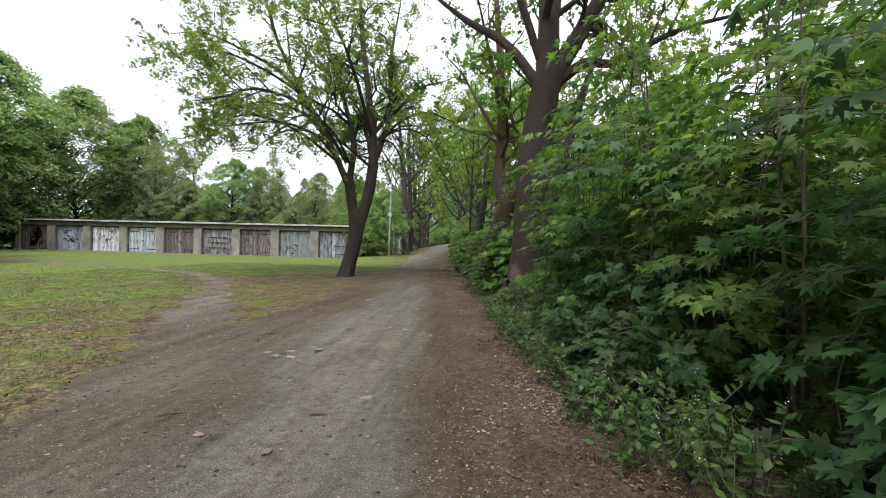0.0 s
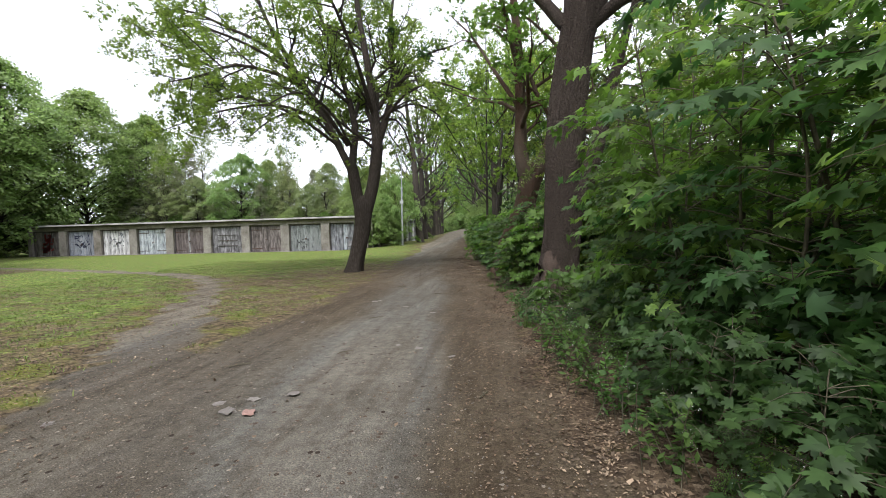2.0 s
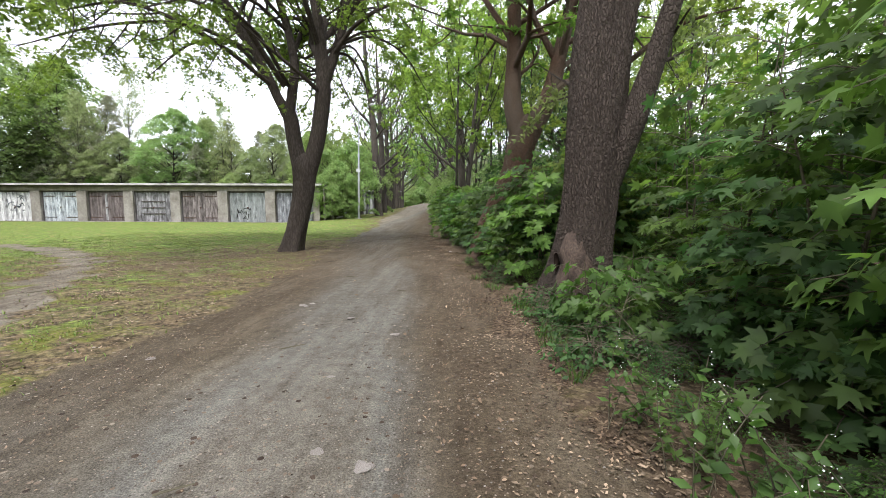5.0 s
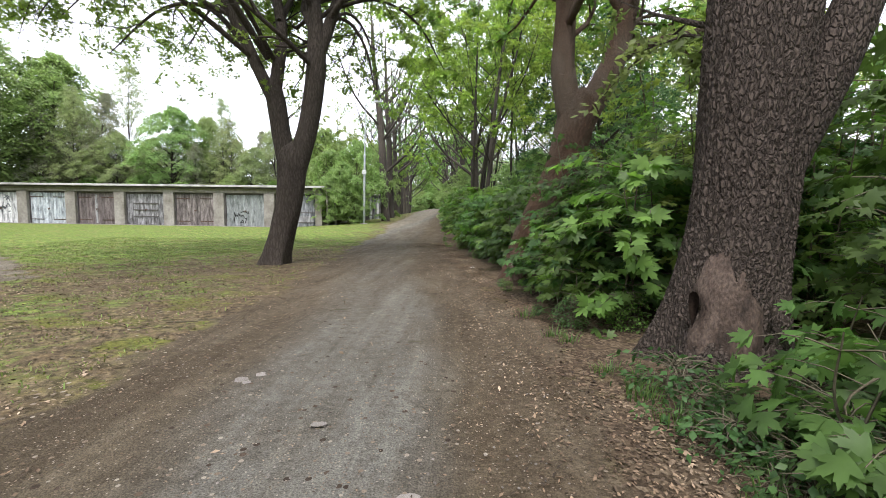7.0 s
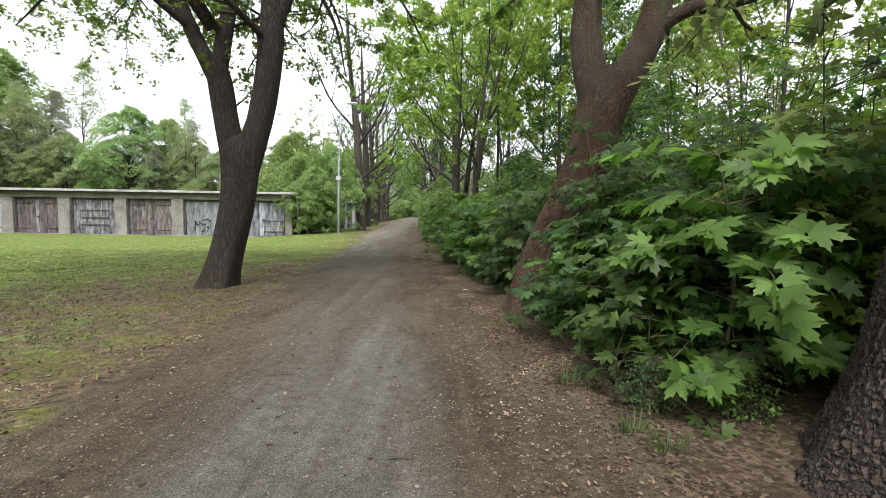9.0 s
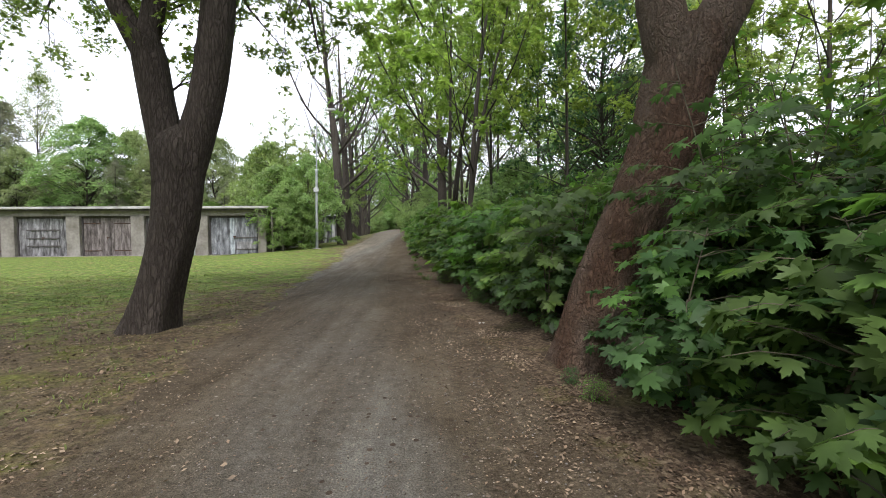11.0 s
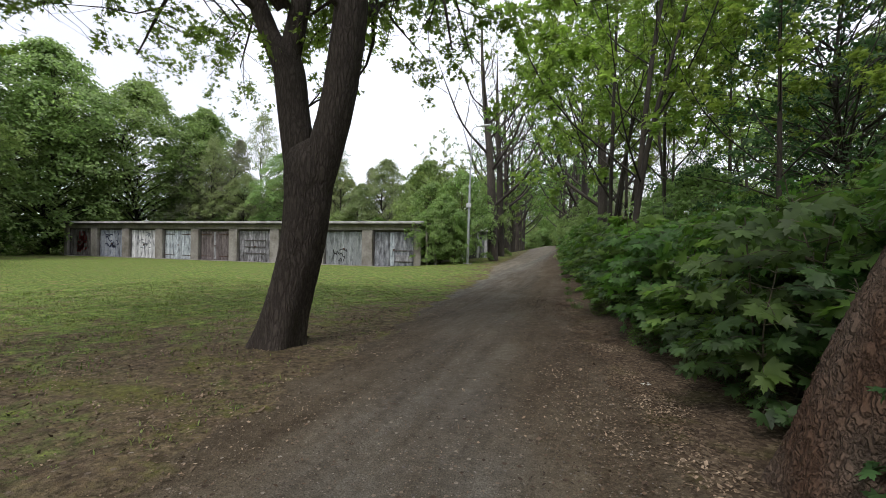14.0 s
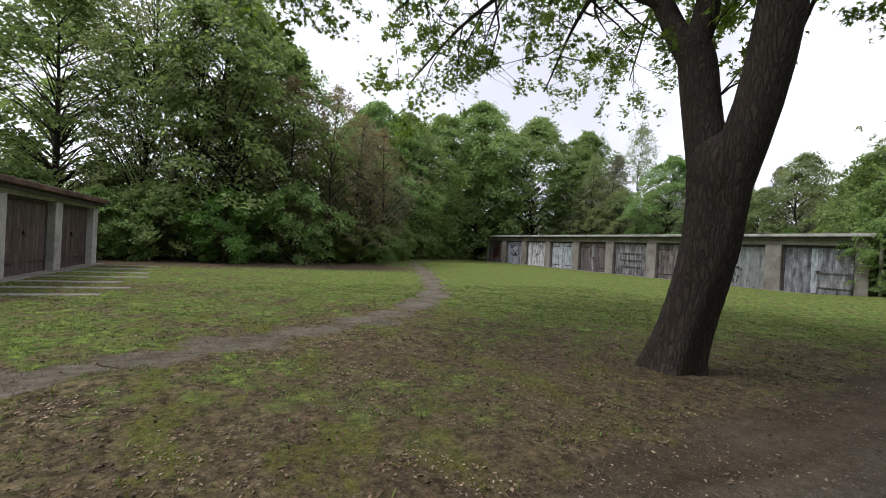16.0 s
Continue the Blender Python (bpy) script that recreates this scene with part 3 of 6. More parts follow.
    l.new(noise_at(1.15, 9, (1, 1.5, 1)), cushions.inputs["Value"])
    bare = blend(math_node("MULTIPLY", cushions.outputs["Result"], 0.8), bare, moss)
    colour = blend(rough_edge(grass_s, 1.9, 2.6), bare, turf)
    colour = blend(rough_edge(litter_s, 0.8, 3.5), colour, soil)
    colour = blend(math_node("MULTIPLY", cushions.outputs["Result"], 0.25), colour, moss)
    colour = blend(rough_edge(dirt_s, 0.7, 3.0), colour, dirt)
    colour = blend(math_node("MULTIPLY", litter_s, 0.35), colour, soil)
    l.new(colour, bsdf.inputs["Base Color"])
    bsdf.inputs["Roughness"].default_value = 0.95
    bsdf.inputs["Specular IOR Level"].default_value = 0.15
    b = n.new("ShaderNodeBump")
    b.inputs["Strength"].default_value, b.inputs["Distance"].default_value = 0.9, 0.03
    l.new(math_node("ADD", noise_at(40, 6), math_node("MULTIPLY", grit, 0.5)), b.inputs["Height"])
    l.new(b.outputs["Normal"], bsdf.inputs["Normal"])
    l.new(bsdf.outputs["BSDF"], out.inputs["Surface"])
    return m


def build_ground():
    def steps(lo, hi, fine, far):
        a = list(np.arange(lo, hi + 1e-6, fine))
        d, up, down = fine, a[-1], a[0]
        tail, head = [], []
        while up < far:
            d *= 1.16
            up += d
            tail.append(up)
        d = fine
        while down > -far:
            d *= 1.16
            down -= d
            head.append(down)
        return np.array(head[::-1] + a + tail)
    X, Y = np.meshgrid(steps(-13, 4.5, 0.1, 900), steps(-2, 31, 0.12, 900), indexing="ij")
    dirt, litter, grass = covers(X, Y)
    centre = (left_edge(Y) + right_edge(Y)) / 2 + 0.3
    near = smoothstep(60, 25, np.hypot(X, Y - 10))
    ruts = -0.018 * (np.exp(-((X - centre - 0.55) / 0.28) ** 2) + np.exp(-((X - centre + 0.6) / 0.3) ** 2)) * dirt
    rough = (0.012 * wobble(X, Y, 2.3, 1) + 0.006 * wobble(X, Y, 7.1, 5)) * (1 - 0.6 * dirt)
    heap = 0.05 * smoothstep(0.0, 1.2, X - right_edge(Y))
    Z = land(X, Y) + near * (ruts + rough + heap + 0.01 * (1 - dirt))
    V = np.stack([X, Y, Z], -1).reshape(-1, 3)
    nx, ny = X.shape
    i, j = np.meshgrid(np.arange(nx - 1), np.arange(ny - 1), indexing="ij")
    i, j = i.ravel(), j.ravel()
    F = np.stack([i * ny + j, (i + 1) * ny + j, (i + 1) * ny + j + 1, i * ny + j + 1], 1)
    ob = part("ground", (V, F), ground_material(), smooth=True)
    off = X - right_edge(Y) + 0.1 * wobble(X, Y, 1.1, 3)
    grey = smoothstep(-2.7, -2.0, off) * smoothstep(-0.85, -1.35, off) * (0.7 + 1.3 * smoothstep(16, 9, Y)) * (0.85 + 0.15 * smoothstep(4, 7, Y)) + smoothstep(0.3, -0.3, X - 0.4) * smoothstep(8, 5, Y) * 0.8 + smoothstep(-2.6, -4.2, X) * 3.0
    col = np.stack([dirt, litter, grass, np.clip(grey, 0, 3.0)], -1).reshape(-1, 4).astype(np.float32)
    ob.data.attributes.new("cover", "FLOAT_COLOR", "POINT").data.foreach_set("color", col.ravel())
    tagged(ob, "trodden earth track between patchy lawn and leaf litter", "ground", kind="structure")


build_ground()


# ---- garages ----
def strokes(lines, width, y):
    """Spray-can strokes: flat ribbons in the plane y, from lines of (x, z)."""
    bm = bmesh.new()
    for line in lines:
        p = smooth_line([(a, 0, b) for a, b in line], 4 * len(line))
        for a, b in zip(p[:-1], p[1:]):
            d = unit(b - a)
            s = np.array([-d[2], 0, d[0]]) * width / 2
            a2, b2 = a - d * width * 0.2, b + d * width * 0.2
            bm.faces.new([bm.verts.new((q[0], y, q[2])) for q in (a2 - s, b2 - s, b2 + s, a2 + s)])
    return bm


def scribble(rng, x0, x1, z0, z1, count):
    out = []
    for _ in range(count):
        a = np.array([x0 + (x1 - x0) * rng.random(), z0 + (z1 - z0) * rng.random()])
        line = [tuple(a)]
        for _ in range(3):
            a = a + rng.normal(0, 0.13, 2)
            a = np.clip(a, (x0, z0), (x1, z1))
            line.append(tuple(a))
        out.append(line)
    return out


def garage_door(row, x0, x1, z1, y, paint, style, rng, label):
    """A double plank door in its opening; style picks battens, strips and spray."""
    w = x1 - x0
    door = part("door", boxes((x0 + 0.01, x1 - 0.01, y + 0.03, y + 0.06, 0.03, z1 - 0.01)), BRACE, row, label)
    part("door_frame", boxes((x0, x0 + 0.07, y - 0.01, y + 0.03, 0, z1), (x1 - 0.07, x1, y - 0.01, y + 0.03, 0, z1), (x0 + 0.07, x1 - 0.07, y - 0.01, y + 0.03, z1 - 0.08, z1), bevel=0.006), BRACE, door)
    n = 14
    step = (w - 0.18) / n
    plank = None
    for i in range(n):
        gap = 0.02 if i == n // 2 else 0.008
        dz = 0.03 * rng.random()
        me = boxes((-step / 2 + gap / 2, step / 2 - 0.002, 0, 0.024, 0.05, z1 - 0.1), bevel=0.004) if plank is None else plank.data
        ob = part("plank", me, paint, door)
        ob.location = (x0 + 0.09 + step * (i + 0.5), y + 0.004 + 0.006 * rng.random(), -dz)
        plank = ob
    mid = (x0 + x1) / 2
    yb = y - 0.022
    if style == "frame":
        for a, b, c, d in ((x0 + 0.55, x0 + 0.6, 0.5, 1.85), (mid - 0.03, mid + 0.03, 0.5, 1.9), (x1 - 0.55, x1 - 0.5, 0.5, 1.85)):
            part("batten", boxes((a, b, yb, y + 0.002, c, d), bevel=0.004), PALE_BATTEN, door)
        for c in (0.55, 0.98, 1.42):
            part("batten", boxes((x0 + 0.5, x1 - 0.45, yb - 0.012, yb - 0.002, c, c + 0.07), bevel=0.003), BRACE, door)
    if style == "strip":
        part("cover_strip", boxes((mid - 0.1, mid + 0.06, yb, y + 0.002, 0.1, 2.0), bevel=0.006), PALE_BATTEN, door, "pale vertical cover strip")
    if style in ("plain", "strip", "planks"):
        for c in (0.28, 1.78):
            for a, b in ((x0 + 0.1, mid - 0.35), (mid + 0.35, x1 - 0.1)):
                part("strap_hinge", boxes((a, b, y - 0.012, y + 0.002, c, c + 0.05), bevel=0.003), IRON, door)
    if style == "lower":
        part("kick_board", boxes((mid + 0.15, x1 - 0.12, yb, y + 0.002, 0.35, 0.75), bevel=0.006), DOOR_PAINTS[5], door)
        part("cover_strip", boxes((mid - 0.22, mid + 0.02, yb, y + 0.002, 0.06, 2.05), bevel=0.006), DOOR_PAINTS[3], door)
        for c in (0.3, 0.95):
            part("batten", boxes((mid + 0.05, x1 - 0.1, yb, y + 0.002, c, c + 0.06), bevel=0.004), BRACE, door)
    part("latch", boxes((mid - 0.05, mid + 0.09, y - 0.035, y + 0.002, 1.0, 1.07), (mid - 0.02, mid + 0.03, y - 0.05, y - 0.036, 0.93, 1.0), bevel=0.006), IRON, door, "rusty hasp and padlock")
    if style == "blue_spray":
        tagged(part("graffiti", strokes(scribble(rng, x0 + 0.7, x1 - 0.6, 0.75, 1.85, 16), 0.07, y - 0.004), BLUE_INK, door, "dark blue sprayed tag"), kind="stuff")
    if style == "red_spray":
        tagged(part("graffiti", strokes(scribble(rng, x0 + 0.9, x1 - 0.8, 0.4, 1.85, 20), 0.17, y - 0.004), RED_INK, door, "red sprayed tag"), kind="stuff")
    if style == "patches":
        tagged(part("graffiti", strokes(scribble(rng, x0 + 0.8, x1 - 0.5, 0.8, 1.9, 11), 0.06, y - 0.004), GREY_INK, door, "grey-blue peeled patches"), kind="stuff")
    if style == "pale_spray":
        tagged(part("graffiti", strokes(scribble(rng, x0 + 0.6, mid + 0.2, 0.2, 1.0, 9), 0.05, y - 0.004), BLACK_INK, door, "black sprayed scrawl"), kind="stuff")
    return door


def garage_row(place, turn, first, pitch, width, count, high, top, depth, end, paints, styles, labels, label, seed, wall_paint, roof_paint, pillar_paint, eaves=0.25):
    rng = np.random.default_rng(seed)
    row = thing("garage_row", place, label, "garage", "facing rows of lock-up garages", turn=turn)
    x_end = first + pitch * (count - 1) + width + end
    deep = 0.16
    edges = [0.0] + [v for i in range(count) for v in (first + pitch * i, first + pitch * i + width)] + [x_end]
    for a, b in zip(edges[::2], edges[1::2]):
        part("pillar", boxes((a, b, -0.02, 0.3, -0.05, high), bevel=0.012), pillar_paint, row)
    part("lintel", boxes((0, x_end, 0.0, 0.3, high, top), bevel=0.01), wall_paint, row)
    part("back_wall", boxes((0, x_end, depth - 0.2, depth, -0.05, top - 0.12)), wall_paint, row)
    for a in (0, x_end - 0.2):
        part("side_wall", boxes((a, a + 0.2, 0.3, depth - 0.2, -0.05, top - 0.06)), wall_paint, row)
    part("floor_slab", boxes((-0.05, x_end + 0.05, -0.22, depth, -0.08, 0.03), bevel=0.01), CONCRETE, row)
    roof = part("roof", boxes((-eaves, x_end + eaves, -0.32, depth + 0.2, top + 0.07, top + 0.2), bevel=0.015), roof_paint, row, "overhanging roof slab")
    part("roofing_felt", boxes((0.05 - eaves, x_end + eaves - 0.05, -0.26, depth + 0.15, top + 0.205, top + 0.225)), ROOF_FELT, roof)
    # added dark strip: the shade beneath the roof slab, as colour
    part("fascia", boxes((0.05 - eaves, x_end + eaves - 0.05, -0.2, -0.14, top - 0.03, top + 0.066), bevel=0.008), BRACE, row)
    moss = bmesh.new()
    for _ in range(60):
        s = 0.03 + 0.08 * rng.random()
        bmesh.ops.create_icosphere(moss, subdivisions=1, radius=s, matrix=Matrix.Translation((x_end * rng.random(), -0.1 + 0.9 * rng.random() ** 2, top + 0.225)) @ Matrix.Diagonal((1.5, 1.2, 0.6, 1)))
    tagged(part("moss", moss, LEAF_DARK, row, "cushions of moss and leaf debris"), kind="stuff")
    for i in range(count):
        x0 = first + pitch * i
        garage_door(row, x0, x0 + width, high, deep, paints[i], styles[i], rng, labels[i])
    return row


garage_row((-39.86, 33.53, 0), 0, 0.4, 3.4, 2.7, 9, 2.2, 2.5, 6.0, 0.46, DOOR_PAINTS,
           ["red_spray", "blue_spray", "patches", "plain", "strip", "frame", "planks", "pale_spray", "lower"],
           ["worn grey door with a red sprayed tag", "blue-grey door with a dark blue tag", "peeling white double door", "pale blue double door", "mauve-brown door with a pale middle strip",
            "silvered plank door with a dark batten frame", "brown weathered plank door", "grey-green door with a black scrawl", "blue-grey plank door with a pale strip"],
           "long row of nine old concrete garages with mixed weathered doors", 5, PLASTER, ROOF_EDGE, CONCRETE)
garage_row((-9.55, 5.85, 0), 180, 0.28, 2.95, 2.5, 3, 1.88, 1.99, 5.4, 0.45, [DARK_DOOR] * 3, ["plain"] * 3, ["dark brown plank double door"] * 3,
           "low row of garages with pale pillars and dark brown doors", 6, PALE_PILLAR, RUSTY_ROOF, PALE_PILLAR, 0.07)
slab = None
for k, (x, y, ln, a) in enumerate([(-15.3, 7.0, 2.1, 87), (-13.9, 7.1, 2.3, 92), (-12.6, 7.0, 2.0, 88), (-11.4, 7.2, 2.4, 91), (-10.3, 7.1, 2.2, 89), (-16.7, 6.9, 1.9, 93), (-18.2, 6.9, 1.8, 88)]):
    ob = part("paving_strip", boxes((-1, 1, -0.13, 0.13, -0.05, 0.022), bevel=0.015) if slab is None else slab.data, CONCRETE)
    slab = ob
    ob.matrix_basis = pose(x, y, 0.0, 0, 0, a) @ Matrix.Diagonal((ln / 2, 1, 1, 1))
    tagged(ob, "narrow weathered concrete strip set in the grass", "paving", "concrete strips before the garages")


def post(x, y, h, r, label):
    bm = bmesh.new()
    bmesh.ops.create_cone(bm, cap_ends=True, segments=8, radius1=r, radius2=r * 0.85, depth=h + 0.2, matrix=Matrix.Translation((0, 0, h / 2 - 0.1)) @ Matrix.Rotation(radians(22.5), 4, "Z"))
    ob = part("fence_post", bm, CONCRETE)
    ob.matrix_basis = pose(x, y, float(land(x, y)), 1.5, -1, 0)
    tagged(ob, label, "post", "old concrete posts beside the garages")


for x, y, h in ((-8.75, 33.6, 2.3), (-8.35, 34.0, 2.2)):
    post(x, y, h, 0.07, "grey concrete post at the end of the garages")


def shed(x, y, turn, w, d, h, label):
    s = thing("shed", (x, y, float(land(x, y)) - 0.05), label, "shed", turn=turn)
    for k in range(int(w / 0.2)):
        part("board", boxes((-w / 2 + k * 0.2 + 0.006, -w / 2 + k * 0.2 + 0.194, 0, 0.03, 0.05, h - 0.03 * (k % 3)), bevel=0.004), DOOR_PAINTS[(5, 7, 2)[k % 3]], s)
    part("wall", boxes((-w / 2, w / 2, 0.04, d, 0, h - 0.1)), PLASTER, s)
    part("roof", boxes((-w / 2 - 0.25, w / 2 + 0.25, -0.3, d + 0.2, h, h + 0.1), bevel=0.01), ROOF_EDGE, s)
    part("door", boxes((-0.1, 0.75, -0.03, -0.004, 0.08, 1.9), bevel=0.01), BRACE, s)
    return s


shed(-9.0, 43.5, 12, 4.0, 3.0, 2.3, "small grey boarded shed behind the avenue")
shed(-10.6, 52.0, 85, 6.0, 3.0, 2.2, "weathered boarded outbuilding beside the track")


def street_lamp(x, y):
    lamp = thing("street_lamp", (x, y, float(land(x, y))), "tall slender grey steel lamp post beside the track", "street lamp")
    shaft = smooth_line([(0, 0, -0.1, 0.085), (0.03, 0, 2.5, 0.08), (0.06, 0, 4.6, 0.07)], 8)
    part("lower_shaft", tubes([shaft], 8), STEEL, lamp, smooth=True)
    part("upper_shaft", tubes([smooth_line([(0.06, 0, 4.6, 0.045), (0.09, 0, 6.2, 0.042), (0.12, 0, 7.9, 0.036)], 8)], 8), STEEL, lamp, smooth=True)
    part("collar", tubes([np.array([(0.06, 0, 4.5, 0.085), (0.06, 0, 4.56, 0.092), (0.06, 0, 4.64, 0.09), (0.06, 0, 4.7, 0.05)])], 8), STEEL, lamp)
    part("junction_box", boxes((-0.11, 0.19, -0.14, -0.05, 3.35, 3.6), bevel=0.02), WHITE_ENAMEL, lamp, "white enamel junction box")
    part("base_plate", boxes((-0.22, 0.22, -0.22, 0.22, -0.05, 0.05), bevel=0.02), CONCRETE, lamp)
    arm = part("arm", tubes([smooth_line([(0.12, 0, 7.85, 0.03), (0.3, -0.1, 8.05, 0.028), (0.8, -0.2, 8.1, 0.025)], 8)], 6), STEEL, lamp, smooth=True)
    part("lantern", boxes((0.7, 1.25, -0.3, -0.1, 8.02, 8.14), bevel=0.04), WHITE_ENAMEL, arm)


street_lamp(-6.66, 34.87)


# ---- great trees along the track ----
def bark_trunk(line, sides, rings, ridge, seed, plates=9.0, flare=0.25, lobes=5):
    """A thick trunk with root flare and ridged bark in real relief, as verts and quads."""
    p = smooth_line(line, rings)
    c, r = p[:, :3], p[:, 3]
    a = np.linspace(0, 2 * np.pi, sides, endpoint=False)
    z = c[:, 2:3]
    A = a[None, :]
    fl = 1 + flare * np.exp(-np.maximum(0, z) / 0.28) * (0.65 + 0.5 * np.cos(lobes * A + seed + 0.6 * np.sin(2 * A)))
    lump = 1 + 0.05 * np.sin(2 * A + z * 1.3 + seed) + 0.03 * np.sin(5 * A - z * 2.1)
    warp = 0.5 * np.sin(z * 3.1 + 4 * A) + 0.35 * np.sin(z * 7.7 - 7 * A + seed)
    crack = np.abs(np.sin(A * plates + warp * 1.6 + 0.4 * np.sin(z * 15 + A * 11)))
    cross = np.abs(np.sin(z * 17 + 2.2 * np.sin(A * plates + warp) + 1.7 * np.sin(z * 5 + A * 6)))
    rel = ridge * (np.minimum(crack * 1.8, 1) * (0.55 + 0.45 * np.minimum(cross * 2.2, 1)) - 0.7)
    rng = np.random.default_rng(seed)
    rel = rel + ridge * 0.25 * rng.normal(size=rel.shape)
    R = r[:, None] * fl * lump + rel
    V = np.stack([c[:, 0:1] + R * np.cos(A), c[:, 1:2] + R * np.sin(A), np.broadcast_to(z, R.shape)], -1).reshape(-1, 3)
    i, j = np.meshgrid(np.arange(rings - 1), np.arange(sides), indexing="ij")
    i, j = i.ravel(), j.ravel()
    return V, np.stack([i * sides + j, i * sides + (j + 1) % sides, (i + 1) * sides + (j + 1) % sides, (i + 1) * sides + j], 1)


def great_tree(name, place, label, trunk, limbs, bark, leaf, plan, seed, size, per_m, template, ridge, sides, rings, plates, droop=0.2, flare=0.25, leafy=1.0, fine_limbs=8, loose=0.03, clump=-9.0):
    """Trunk and limbs are given in the world and kept relative to the base."""
    rng = np.random.default_rng(seed)
    o = np.array([*place, float(land(*place)), 0.0])
    tree = thing(name, o[:3], label, "tree")
    part("trunk", bark_trunk([tuple(np.array(q) - o) for q in trunk], sides, rings, ridge, seed, plates, flare), bark, tree, smooth=True)
    main = [smooth_line([tuple(np.array(q) - o) for q in l], 14) for l in limbs]
    lines, last = grow(rng, main, plan)
    for l in main:
        part("limb", tubes([l], fine_limbs), bark, tree, smooth=True)
    tagged(part("twigwork", tubes(lines[len(main):], 5), bark, tree, smooth=True), kind="stuff")
    P, D = along(last, rng, per_m)
    keep = (rng.random(len(P)) < leafy) & (wobble(P[:, 0] + 0.7 * P[:, 2], P[:, 1] - 0.9 * P[:, 2], 1.5, seed) > clump + 0.25 * rng.normal(size=len(P)))
    P, D = P[keep] + loose * rng.normal(size=(keep.sum(), 3)), D[keep]
    N = np.array([0, 0, 1.0]) + 0.55 * rng.normal(size=P.shape)
    tagged(part("crown", leaves(template, P, N, size, rng, D + 0.8 * rng.normal(size=P.shape) - [0, 0, droop]), leaf, tree), kind="stuff")
    return tree, main


